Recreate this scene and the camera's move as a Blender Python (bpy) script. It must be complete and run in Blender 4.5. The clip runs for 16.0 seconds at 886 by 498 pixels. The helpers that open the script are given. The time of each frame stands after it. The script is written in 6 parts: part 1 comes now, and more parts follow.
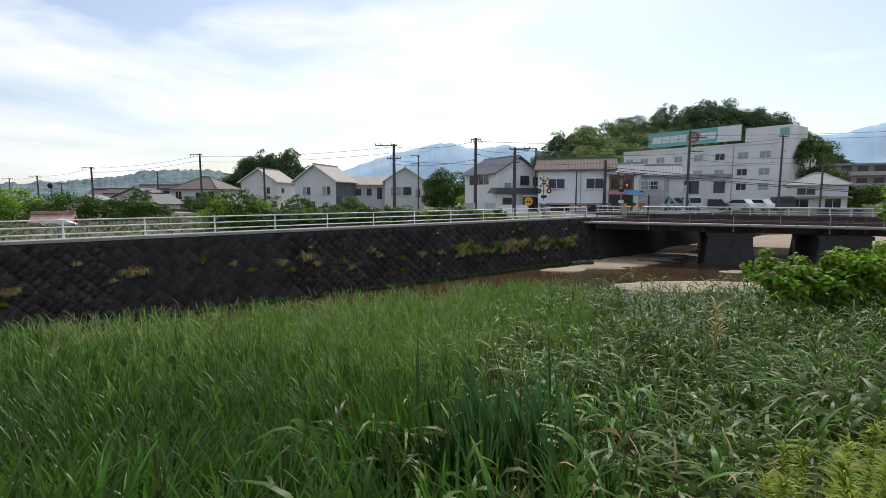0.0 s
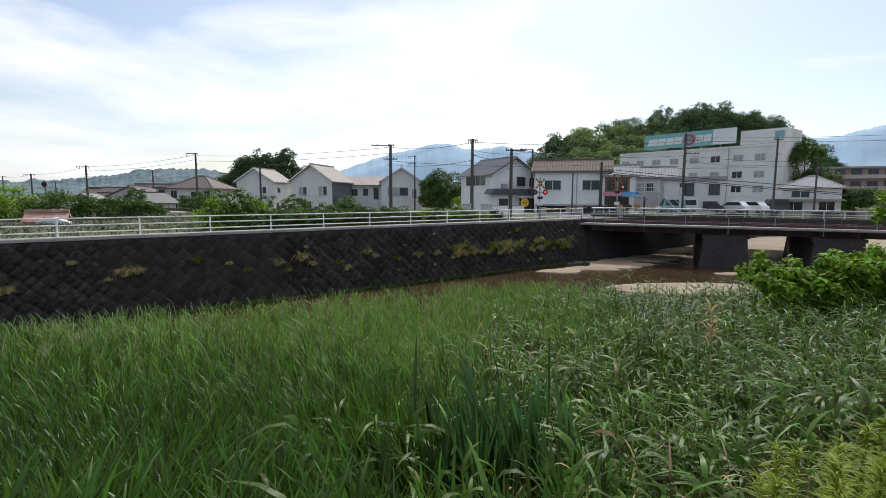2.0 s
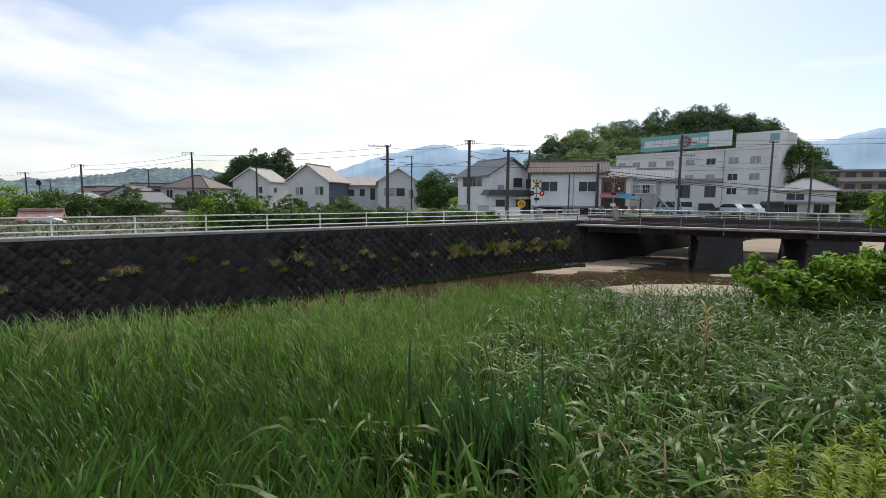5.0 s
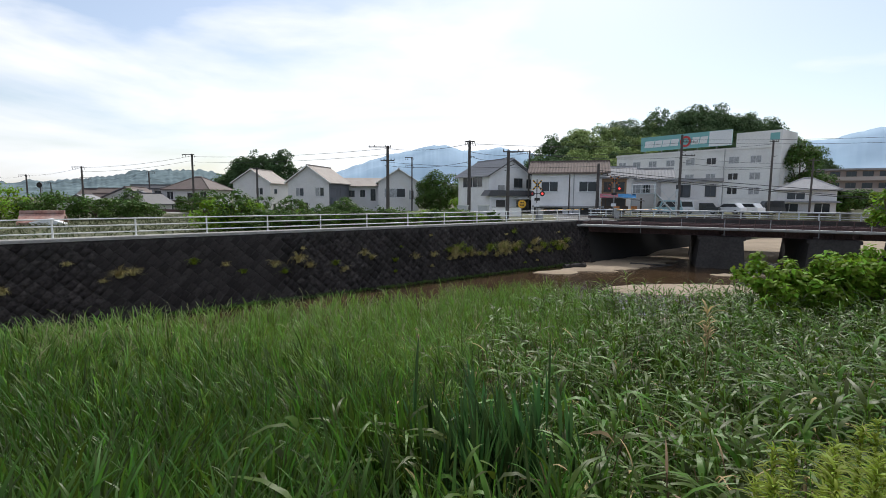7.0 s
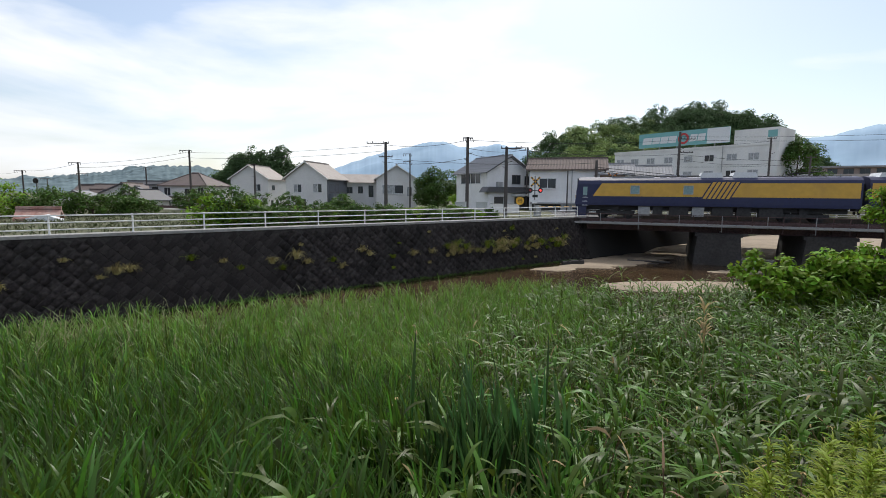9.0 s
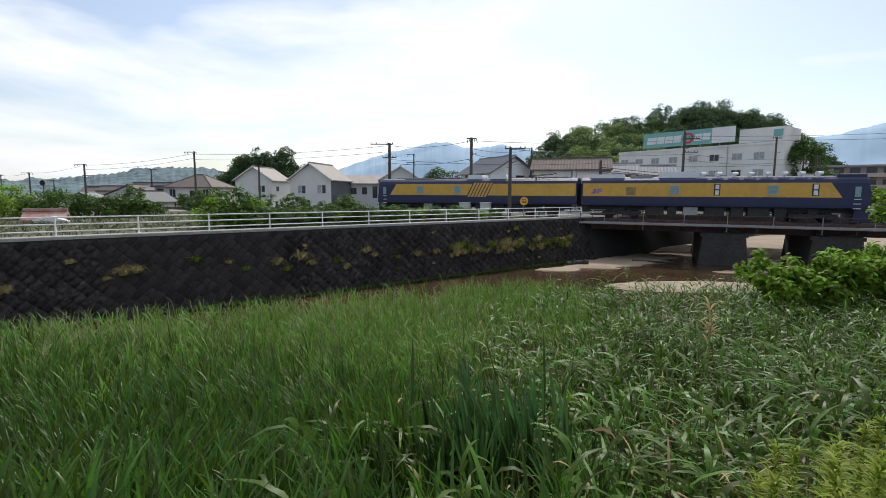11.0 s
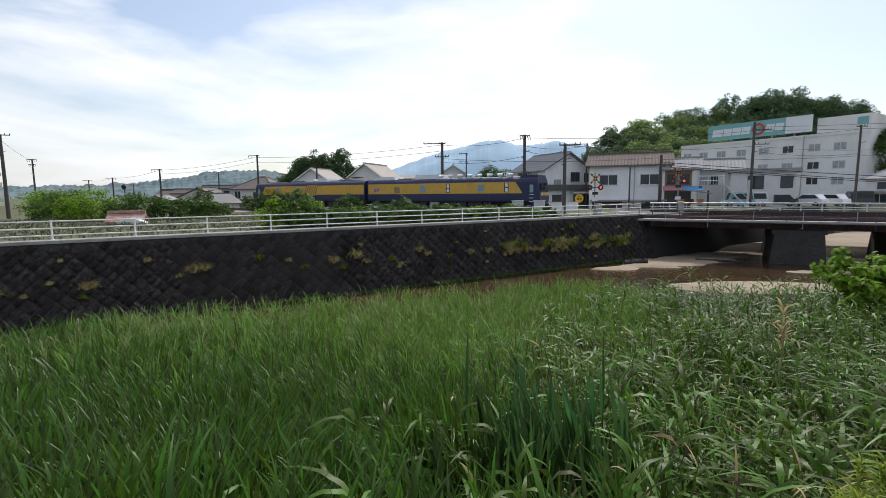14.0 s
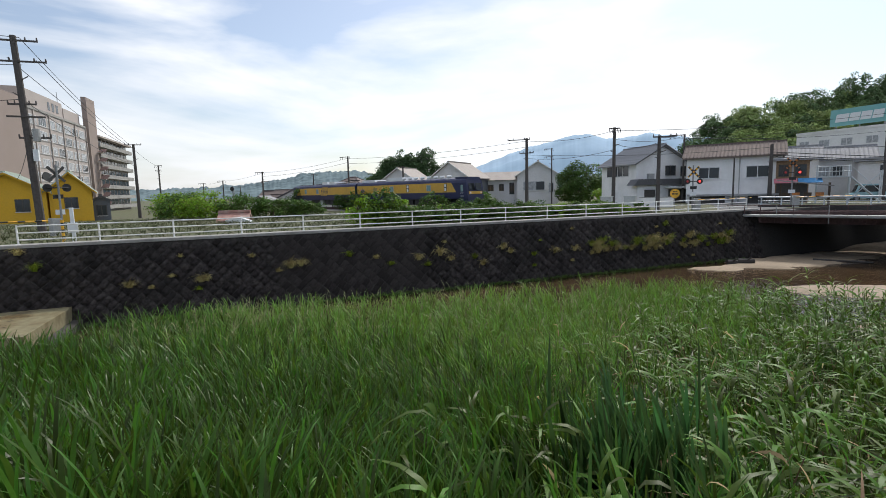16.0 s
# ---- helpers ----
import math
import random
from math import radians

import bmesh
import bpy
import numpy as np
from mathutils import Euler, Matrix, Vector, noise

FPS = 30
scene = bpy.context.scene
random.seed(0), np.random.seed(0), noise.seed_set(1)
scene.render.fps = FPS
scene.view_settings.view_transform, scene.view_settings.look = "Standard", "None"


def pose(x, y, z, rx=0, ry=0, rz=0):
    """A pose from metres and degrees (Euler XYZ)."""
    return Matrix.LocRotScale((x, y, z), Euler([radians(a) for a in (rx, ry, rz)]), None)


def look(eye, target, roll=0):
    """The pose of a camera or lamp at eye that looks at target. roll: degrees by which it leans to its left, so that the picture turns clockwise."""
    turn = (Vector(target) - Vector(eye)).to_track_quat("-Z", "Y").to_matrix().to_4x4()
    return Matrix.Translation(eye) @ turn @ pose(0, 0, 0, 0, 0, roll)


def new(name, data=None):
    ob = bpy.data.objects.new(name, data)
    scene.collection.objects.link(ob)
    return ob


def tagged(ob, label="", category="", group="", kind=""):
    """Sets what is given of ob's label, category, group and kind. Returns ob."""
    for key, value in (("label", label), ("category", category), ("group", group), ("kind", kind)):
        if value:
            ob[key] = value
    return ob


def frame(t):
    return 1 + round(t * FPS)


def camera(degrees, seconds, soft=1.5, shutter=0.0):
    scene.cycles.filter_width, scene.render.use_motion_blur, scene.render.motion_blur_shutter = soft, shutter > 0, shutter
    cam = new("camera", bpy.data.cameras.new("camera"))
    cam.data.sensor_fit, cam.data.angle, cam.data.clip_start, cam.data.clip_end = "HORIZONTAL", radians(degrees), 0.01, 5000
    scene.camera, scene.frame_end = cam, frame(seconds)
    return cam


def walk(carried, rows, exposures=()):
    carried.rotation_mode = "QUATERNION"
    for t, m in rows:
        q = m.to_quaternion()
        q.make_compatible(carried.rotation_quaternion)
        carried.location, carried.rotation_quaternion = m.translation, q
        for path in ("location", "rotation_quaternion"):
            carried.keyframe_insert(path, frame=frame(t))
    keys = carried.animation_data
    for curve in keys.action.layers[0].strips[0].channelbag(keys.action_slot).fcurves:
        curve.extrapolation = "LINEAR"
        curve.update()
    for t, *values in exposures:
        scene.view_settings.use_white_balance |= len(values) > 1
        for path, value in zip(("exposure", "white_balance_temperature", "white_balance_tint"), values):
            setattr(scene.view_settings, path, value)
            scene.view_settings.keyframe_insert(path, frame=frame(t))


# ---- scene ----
cam = camera(85.04, 16.0, soft=0.85)
EYE = (0.0, 0.0, 1.97)
# seconds, tilt, lean, turn: one standing place, the view turns
PATH = [
    (0.0, 83.60, -0.00, 0.00),
    (0.5, 83.57, -0.26, -0.08),
    (1.0, 83.53, -0.35, -0.10),
    (1.5, 83.61, -0.42, -0.29),
    (2.0, 83.68, -0.33, -0.42),
    (2.5, 83.74, -0.39, -0.65),
    (3.0, 83.82, -0.65, -0.73),
    (3.5, 83.81, -0.67, -0.82),
    (4.0, 83.81, -0.67, -0.89),
    (6.5, 83.69, -0.50, -0.64),
    (7.0, 83.84, -0.40, -0.76),
    (7.5, 83.81, -0.52, -0.85),
    (8.0, 83.66, -0.76, -0.89),
    (8.5, 83.52, -0.64, -0.95),
    (9.0, 83.44, -0.50, -0.99),
    (11.5, 83.56, -0.35, -0.29),
    (12.0, 83.60, -0.55, 0.21),
    (12.5, 83.58, -0.46, 0.86),
    (13.0, 83.52, -0.06, 1.89),
    (13.5, 83.37, 0.09, 3.29),
    (14.0, 83.36, 0.47, 5.65),
    (14.5, 83.41, 0.95, 8.78),
    (15.0, 83.43, 1.18, 11.29),
    (15.5, 83.41, 1.20, 13.54),
    (16.0, 83.22, 1.33, 15.48),
]
walk(cam, [(t, pose(*EYE, a, b, c)) for t, a, b, c in PATH])

# ---- light ----
SUN_UP, SUN_ROUND = 50.0, 14.0      # degrees above the horizon, degrees clockwise from straight ahead
scene.view_settings.exposure = 0.0


def make_world():
    w = bpy.data.worlds.new("sky")
    scene.world = w
    w.use_nodes = True
    nt = w.node_tree
    nt.nodes.clear()
    n = nt.nodes.new
    out, bg = n("ShaderNodeOutputWorld"), n("ShaderNodeBackground")
    sky = n("ShaderNodeTexSky")
    sky.sky_type, sky.sun_disc = "NISHITA", False
    sky.sun_elevation, sky.sun_rotation = radians(SUN_UP), radians(SUN_ROUND)
    sky.dust_density = 1.5
    coord, mapping = n("ShaderNodeTexCoord"), n("ShaderNodeMapping")
    mapping.inputs["Scale"].default_value = (1.0, 0.75, 3.6)
    mapping.inputs["Rotation"].default_value = (0.0, radians(-14), radians(8))
    big, small = n("ShaderNodeTexNoise"), n("ShaderNodeTexNoise")
    big.inputs["Scale"].default_value, big.inputs["Detail"].default_value = 1.9, 6.0
    big.inputs["Distortion"].default_value = 0.5
    small.inputs["Scale"].default_value, small.inputs["Detail"].default_value = 6.0, 5.0
    add = n("ShaderNodeMath")
    add.operation = "MULTIPLY_ADD"
    add.inputs[1].default_value = 0.22
    ramp = n("ShaderNodeValToRGB")
    ramp.color_ramp.elements[0].position, ramp.color_ramp.elements[1].position = 0.51, 0.71
    ramp.color_ramp.elements[0].color = (0.12, 0.12, 0.12, 1)
    scale = n("ShaderNodeVectorMath")
    scale.operation = "SCALE"
    scale.inputs["Scale"].default_value = 0.135
    mix = n("ShaderNodeMix")
    mix.data_type = "RGBA"
    mix.inputs["B"].default_value = (1.01, 1.035, 1.08, 1)
    ln = nt.links.new
    ln(coord.outputs["Generated"], mapping.inputs["Vector"])
    ln(mapping.outputs[0], big.inputs["Vector"])
    ln(mapping.outputs[0], small.inputs["Vector"])
    ln(small.outputs["Fac"], add.inputs[0])
    ln(big.outputs["Fac"], add.inputs[2])
    # the cloud thins out towards the right and low on the left
    last = add.outputs[0]
    for way, lo, cut in (((0.56, 0.79, 0.25), 0.88, -0.24), ((-0.72, 0.66, 0.21), 0.93, -0.06)):
        d, r, p = n("ShaderNodeVectorMath"), n("ShaderNodeMapRange"), n("ShaderNodeMath")
        d.operation, p.operation = "DOT_PRODUCT", "ADD"
        d.inputs[1].default_value = Vector(way).normalized()
        r.interpolation_type = "SMOOTHSTEP"
        r.inputs["From Min"].default_value, r.inputs["From Max"].default_value = lo, 1.0
        r.inputs["To Min"].default_value, r.inputs["To Max"].default_value = 0.0, cut
        ln(coord.outputs["Generated"], d.inputs[0])
        ln(d.outputs["Value"], r.inputs["Value"])
        ln(last, p.inputs[0])
        ln(r.outputs[0], p.inputs[1])
        last = p.outputs[0]
    ln(last, ramp.inputs["Fac"])
    ln(sky.outputs[0], scale.inputs[0])
    ln(ramp.outputs["Color"], mix.inputs["Factor"])
    ln(scale.outputs[0], mix.inputs["A"])
    # thin cloud is brightest round the sun and duller on the far side of the sky
    dot, rng_, mul = n("ShaderNodeVectorMath"), n("ShaderNodeMapRange"), n("ShaderNodeVectorMath")
    dot.operation, mul.operation = "DOT_PRODUCT", "SCALE"
    a, e = radians(SUN_ROUND), radians(SUN_UP)
    dot.inputs[1].default_value = (math.sin(a) * math.cos(e), math.cos(a) * math.cos(e), math.sin(e))
    rng_.inputs["From Min"].default_value, rng_.inputs["From Max"].default_value = -0.5, 0.6
    rng_.inputs["To Min"].default_value, rng_.inputs["To Max"].default_value = 0.72, 1.06
    ln(coord.outputs["Generated"], dot.inputs[0])
    ln(dot.outputs["Value"], rng_.inputs["Value"])
    # away from the sun the sky is clearer and bluer
    back, tint = n("ShaderNodeMapRange"), n("ShaderNodeMix")
    back.inputs["From Min"].default_value, back.inputs["From Max"].default_value = -0.6, 0.3
    tint.data_type, tint.blend_type = "RGBA", "MIX"
    tint.inputs["A"].default_value, tint.inputs["B"].default_value = (0.86, 1.0, 1.26, 1), (1, 1, 1, 1)
    blue = n("ShaderNodeVectorMath")
    blue.operation = "MULTIPLY"
    ln(dot.outputs["Value"], back.inputs["Value"])
    ln(back.outputs[0], tint.inputs["Factor"])
    ln(mix.outputs["Result"], blue.inputs[0])
    ln(tint.outputs["Result"], blue.inputs[1])
    ln(blue.outputs[0], mul.inputs[0])
    ln(rng_.outputs[0], mul.inputs["Scale"])
    ln(mul.outputs[0], bg.inputs["Color"])
    ln(bg.outputs[0], out.inputs["Surface"])


make_world()
sun = new("sun", bpy.data.lights.new("sun", "SUN"))
sun.data.energy, sun.data.angle, sun.data.color = 3.1, radians(3), (1.0, 0.97, 0.91)
_a, _e = radians(SUN_ROUND), radians(SUN_UP)
sun.matrix_world = look((0, 0, 0), (-math.sin(_a) * math.cos(_e), -math.cos(_a) * math.cos(_e), -math.sin(_e)))
sun.location = (0, 0, 60)


# ---- materials ----
def material(name, color, rough=0.7, metal=0.0, vary=0.25, grain=6.0, bump=0.15, stain=None, stain_amount=0.35,
             stain_scale=0.6, per_island=0.0, per_object=0.0, through_light=0.0, spec=0.5):
    """A surface with fine grain, broad stains and relief, in metres of its own object."""
    m = bpy.data.materials.new(name)
    m.use_nodes = True
    nt = m.node_tree
    n, ln = nt.nodes.new, nt.links.new
    b = nt.nodes["Principled BSDF"]
    out = nt.nodes["Material Output"]
    b.inputs["Roughness"].default_value, b.inputs["Metallic"].default_value = rough, metal
    b.inputs["Specular IOR Level"].default_value = spec
    coord = n("ShaderNodeTexCoord")
    fine, broad = n("ShaderNodeTexNoise"), n("ShaderNodeTexNoise")
    fine.inputs["Scale"].default_value, fine.inputs["Detail"].default_value = grain, 5.0
    broad.inputs["Scale"].default_value, broad.inputs["Detail"].default_value = stain_scale, 4.0
    ln(coord.outputs["Object"], fine.inputs["Vector"])
    ln(coord.outputs["Object"], broad.inputs["Vector"])
    lo = tuple(c * (1 - vary) for c in color)
    hi = tuple(min(1, c * (1 + vary)) for c in color)
    mix = n("ShaderNodeMix")
    mix.data_type = "RGBA"
    mix.inputs["A"].default_value, mix.inputs["B"].default_value = (*lo, 1), (*hi, 1)
    fr = n("ShaderNodeMapRange")
    fr.inputs["From Min"].default_value, fr.inputs["From Max"].default_value = 0.3, 0.7
    ln(fine.outputs["Fac"], fr.inputs["Value"])
    ln(fr.outputs[0], mix.inputs["Factor"])
    col = mix.outputs["Result"]
    if stain:
        sr = n("ShaderNodeMapRange")
        sr.inputs["From Min"].default_value, sr.inputs["From Max"].default_value = 0.45, 0.72
        sr.inputs["To Max"].default_value = stain_amount
        ln(broad.outputs["Fac"], sr.inputs["Value"])
        sm = n("ShaderNodeMix")
        sm.data_type = "RGBA"
        sm.inputs["B"].default_value = (*stain, 1)
        ln(sr.outputs[0], sm.inputs["Factor"])
        ln(col, sm.inputs["A"])
        col = sm.outputs["Result"]
    if per_island or per_object:
        hsv = n("ShaderNodeHueSaturation")
        vr, hr = n("ShaderNodeMapRange"), n("ShaderNodeMapRange")
        if per_island:
            rnd = n("ShaderNodeNewGeometry").outputs["Random Per Island"]
        else:
            rnd = n("ShaderNodeObjectInfo").outputs["Random"]
        a = per_island or per_object
        vr.inputs["To Min"].default_value, vr.inputs["To Max"].default_value = 1 - a, 1 + a
        hr.inputs["To Min"].default_value, hr.inputs["To Max"].default_value = 0.5 - 0.05 * a, 0.5 + 0.05 * a
        ln(rnd, vr.inputs["Value"])
        ln(rnd, hr.inputs["Value"])
        ln(vr.outputs[0], hsv.inputs["Value"])
        ln(hr.outputs[0], hsv.inputs["Hue"])
        ln(col, hsv.inputs["Color"])
        col = hsv.outputs["Color"]
    ln(col, b.inputs["Base Color"])
    if bump:
        bp = n("ShaderNodeBump")
        bp.inputs["Strength"].default_value, bp.inputs["Distance"].default_value = bump, 0.05
        ln(fine.outputs["Fac"], bp.inputs["Height"])
        ln(bp.outputs[0], b.inputs["Normal"])
    if through_light:
        tr, ms = n("ShaderNodeBsdfTranslucent"), n("ShaderNodeMixShader")
        ms.inputs[0].default_value = through_light
        ln(col, tr.inputs["Color"])
        ln(b.outputs[0], ms.inputs[1])
        ln(tr.outputs[0], ms.inputs[2])
        ln(ms.outputs[0], out.inputs["Surface"])
    return m


def glow(name, color, strength):
    m = material(name, color, 0.4, bump=0)
    b = m.node_tree.nodes["Principled BSDF"]
    b.inputs["Emission Color"].default_value, b.inputs["Emission Strength"].default_value = (*color, 1), strength
    return m


M = dict(
    soil=material("soil", (0.085, 0.085, 0.042), 0.95, grain=3, bump=0.4, stain=(0.08, 0.1, 0.03), stain_amount=0.8, stain_scale=0.25),
    sand=material("river_sand", (0.29, 0.228, 0.16), 0.9, vary=0.15, grain=9, bump=0.2, stain=(0.18, 0.135, 0.09), stain_amount=0.6, stain_scale=0.35),
    water=material("water", (0.05, 0.031, 0.017), 0.05, vary=0.2, grain=3.5, bump=0.55, stain=(0.1, 0.065, 0.036), stain_amount=0.7, stain_scale=0.25, spec=0.5),
    stone=material("wall_stone", (0.033, 0.028, 0.027), 0.95, vary=0.65, grain=6, bump=1.0, stain=(0.013, 0.012, 0.011), stain_amount=0.9, stain_scale=0.6, per_island=0.35, spec=0.2),
    stone_single=material("single_wall_stone", (0.033, 0.028, 0.027), 0.95, vary=0.65, grain=6, bump=1.0, stain=(0.013, 0.012, 0.011), stain_amount=0.9, stain_scale=2.5, per_object=0.35, spec=0.2),
    joint=material("wall_joint", (0.04, 0.037, 0.034), 0.97, vary=0.4, grain=12, bump=0.4, spec=0.2),
    concrete=material("concrete", (0.32, 0.31, 0.29), 0.9, vary=0.15, grain=8, bump=0.2, stain=(0.15, 0.14, 0.13), stain_amount=0.6),
    # weathered tone, darkened further for the shade under the bridge deck
    dark_concrete=material("shaded_weathered_concrete", (0.055, 0.05, 0.047), 0.95, vary=0.25, grain=6, bump=0.3, stain=(0.03, 0.027, 0.025), stain_amount=0.7),
    wet_concrete=material("wet_concrete", (0.27, 0.24, 0.15), 0.25, vary=0.2, grain=3, bump=0.1, stain=(0.13, 0.09, 0.045), stain_amount=0.9, stain_scale=0.9),
    asphalt=material("asphalt", (0.09, 0.09, 0.09), 0.92, grain=20, bump=0.2, stain=(0.14, 0.135, 0.13), stain_amount=0.5),
    white_paint=material("white_pipe_paint", (0.78, 0.78, 0.76), 0.5, vary=0.06, grain=12, bump=0.03, stain=(0.5, 0.46, 0.4), stain_amount=0.4, stain_scale=1.5),
    plaster=material("white_plaster", (0.84, 0.83, 0.82), 0.85, vary=0.05, grain=4, bump=0.06, stain=(0.6, 0.58, 0.55), stain_amount=0.45, stain_scale=0.5),
    cream=material("cream_siding", (0.69, 0.675, 0.665), 0.85, vary=0.06, grain=5, bump=0.06, stain=(0.58, 0.55, 0.52), stain_amount=0.4),
    grey_siding=material("grey_siding", (0.12, 0.13, 0.15), 0.7, vary=0.1, grain=5, bump=0.06),
    factory=material("factory_paint", (0.74, 0.73, 0.71), 0.85, vary=0.05, grain=3, bump=0.05, stain=(0.48, 0.46, 0.43), stain_amount=0.55, stain_scale=0.18),
    tile_brown=material("brown_roof_tile", (0.16, 0.125, 0.112), 0.9, vary=0.2, grain=8, bump=0.2, stain=(0.11, 0.09, 0.08), stain_amount=0.5),
    tile_grey=material("grey_roof_tile", (0.29, 0.29, 0.3), 0.9, vary=0.2, grain=8, bump=0.2, stain=(0.18, 0.18, 0.18), stain_amount=0.5),
    tile_umber=material("umber_roof_tile", (0.13, 0.1, 0.09), 0.75, vary=0.2, grain=8, bump=0.2, stain=(0.09, 0.07, 0.065), stain_amount=0.5),
    tile_dark=material("dark_roof_tile", (0.09, 0.09, 0.095), 0.65, vary=0.2, grain=8, bump=0.2),
    slate=material("beige_slate", (0.34, 0.3, 0.27), 0.8, vary=0.12, grain=7, bump=0.15, stain=(0.25, 0.21, 0.19), stain_amount=0.5),
    glass=material("window_glass", (0.035, 0.04, 0.045), 0.08, vary=0.1, bump=0.0, spec=0.6),
    green_roof=material("pale_green_metal_roof", (0.36, 0.42, 0.35), 0.6, vary=0.1, grain=5, bump=0.05, stain=(0.25, 0.27, 0.22), stain_amount=0.6, stain_scale=0.8),
    curtain=material("curtained_window", (0.34, 0.35, 0.36), 0.12, vary=0.3, grain=2.5, bump=0.0, spec=0.6),
    blue_reed=material("blue_green_reed_leaf", (0.05, 0.11, 0.03), 0.42, vary=0.2, grain=3, bump=0, stain=(0.06, 0.11, 0.04), stain_amount=0.6, stain_scale=0.7, per_island=0.5, through_light=0.35, spec=0.4),
    rusty_roof=material("rusty_red_sheet", (0.3, 0.16, 0.13), 0.85, vary=0.3, grain=7, bump=0.1, stain=(0.42, 0.36, 0.32), stain_amount=0.6, stain_scale=1.5),
    plume=material("reed_plume", (0.26, 0.27, 0.13), 0.8, vary=0.25, grain=3, bump=0, per_island=0.35, through_light=0.35),
    dead=material("dead_stalk", (0.2, 0.13, 0.07), 0.85, vary=0.3, grain=3, bump=0, per_island=0.4),
    frame_dark=material("window_frame", (0.06, 0.055, 0.05), 0.5, bump=0.0),
    frame_white=material("white_window_frame", (0.6, 0.6, 0.6), 0.5, bump=0.0),
    pole=material("pole_concrete", (0.085, 0.075, 0.07), 0.9, vary=0.2, grain=6, bump=0.2),
    steel=material("galvanised_steel", (0.28, 0.28, 0.28), 0.5, 0.6, vary=0.15, bump=0.05),
    rust=material("rusted_steel", (0.1, 0.058, 0.056), 0.85, 0.2, vary=0.3, grain=9, bump=0.25, stain=(0.05, 0.035, 0.03), stain_amount=0.7, stain_scale=1.2),
    wire=material("cable_black", (0.03, 0.03, 0.03), 0.7, bump=0.0),
    navy=material("navy_train_paint", (0.016, 0.02, 0.07), 0.5, vary=0.12, grain=4, bump=0.02, stain=(0.05, 0.05, 0.08), stain_amount=0.3),
    yellow=material("yellow_train_paint", (0.62, 0.36, 0.055), 0.4, vary=0.07, grain=3, bump=0.02, stain=(0.45, 0.26, 0.07), stain_amount=0.4),
    train_roof=material("train_roof_grey", (0.3, 0.3, 0.32), 0.6, vary=0.12, bump=0.05),
    train_white=material("white_roof_unit", (0.72, 0.73, 0.74), 0.5, vary=0.08, bump=0.03),
    under=material("underframe_dark", (0.035, 0.033, 0.032), 0.8, vary=0.3, bump=0.1),
    grey_box=material("equipment_grey", (0.35, 0.35, 0.34), 0.6, vary=0.15, bump=0.05),
    train_glass=material("train_window", (0.22, 0.33, 0.33), 0.12, vary=0.15, bump=0.0),
    purple=material("purple_mark", (0.22, 0.1, 0.4), 0.5, bump=0.0),
    red=material("red_paint", (0.5, 0.05, 0.05), 0.5, bump=0.0),
    yellow_sign=material("yellow_sign", (0.75, 0.4, 0.03), 0.5, bump=0.0),
    red_lamp=glow("red_lamp", (1.0, 0.06, 0.05), 2.0),
    orange=material("orange_plastic", (0.55, 0.2, 0.05), 0.6, bump=0.02),
    timber=material("brown_timber", (0.26, 0.17, 0.1), 0.8, vary=0.25, grain=6, bump=0.15),
    awning_red=material("faded_red_cloth", (0.4, 0.13, 0.16), 0.85, bump=0.05),
    awning_blue=material("blue_cloth", (0.06, 0.25, 0.5), 0.8, bump=0.05),
    pale_steel=material("pale_painted_steel", (0.5, 0.54, 0.56), 0.5, vary=0.08, bump=0.03, stain=(0.35, 0.33, 0.3), stain_amount=0.4),
    cabinet=material("cabinet_grey", (0.5, 0.51, 0.5), 0.5, vary=0.06, bump=0.02, stain=(0.4, 0.39, 0.37), stain_amount=0.4),
    car_white=material("white_car_paint", (0.75, 0.76, 0.77), 0.25, vary=0.03, bump=0),
    car_dark=material("dark_car_paint", (0.05, 0.055, 0.06), 0.25, vary=0.05, bump=0),
    car_blue=material("pale_blue_car_paint", (0.3, 0.48, 0.53), 0.3, vary=0.04, bump=0),
    dry_grass=material("straw_grass", (0.42, 0.35, 0.14), 0.8, vary=0.2, grain=3, bump=0, per_island=0.3, through_light=0.2),
    black=material("black_paint", (0.02, 0.02, 0.02), 0.6, bump=0.0),
    yellow_wall=material("yellow_render", (0.66, 0.38, 0.025), 0.8, vary=0.06, bump=0.05, stain=(0.6, 0.36, 0.05), stain_amount=0.4),
    teal=material("teal_sign", (0.18, 0.42, 0.42), 0.6, vary=0.05, bump=0.0, stain=(0.25, 0.48, 0.48), stain_amount=0.4),
    block_wall=material("apartment_render", (0.42, 0.37, 0.34), 0.85, vary=0.05, bump=0.05, stain=(0.36, 0.31, 0.28), stain_amount=0.4, stain_scale=0.2),
    block_end=material("apartment_brown", (0.3, 0.24, 0.21), 0.85, vary=0.05, bump=0.05, stain=(0.25, 0.2, 0.17), stain_amount=0.4, stain_scale=0.2),
    bark=material("bark", (0.09, 0.065, 0.045), 0.95, grain=8, bump=0.5),
    reed=material("reed_leaf", (0.058, 0.122, 0.014), 0.42, vary=0.2, grain=3, bump=0, stain=(0.06, 0.105, 0.02), stain_amount=0.7, stain_scale=0.7, per_island=0.55, through_light=0.48, spec=0.38),
    # reeds by the water: own yellow hue, plus sunlit brightness put into the colour
    young_reed=material("yellow_lit_reed_leaf", (0.125, 0.225, 0.032), 0.5, vary=0.2, grain=3, bump=0, stain=(0.15, 0.23, 0.045), stain_amount=0.7, stain_scale=0.7, per_island=0.5, through_light=0.45, spec=0.35),
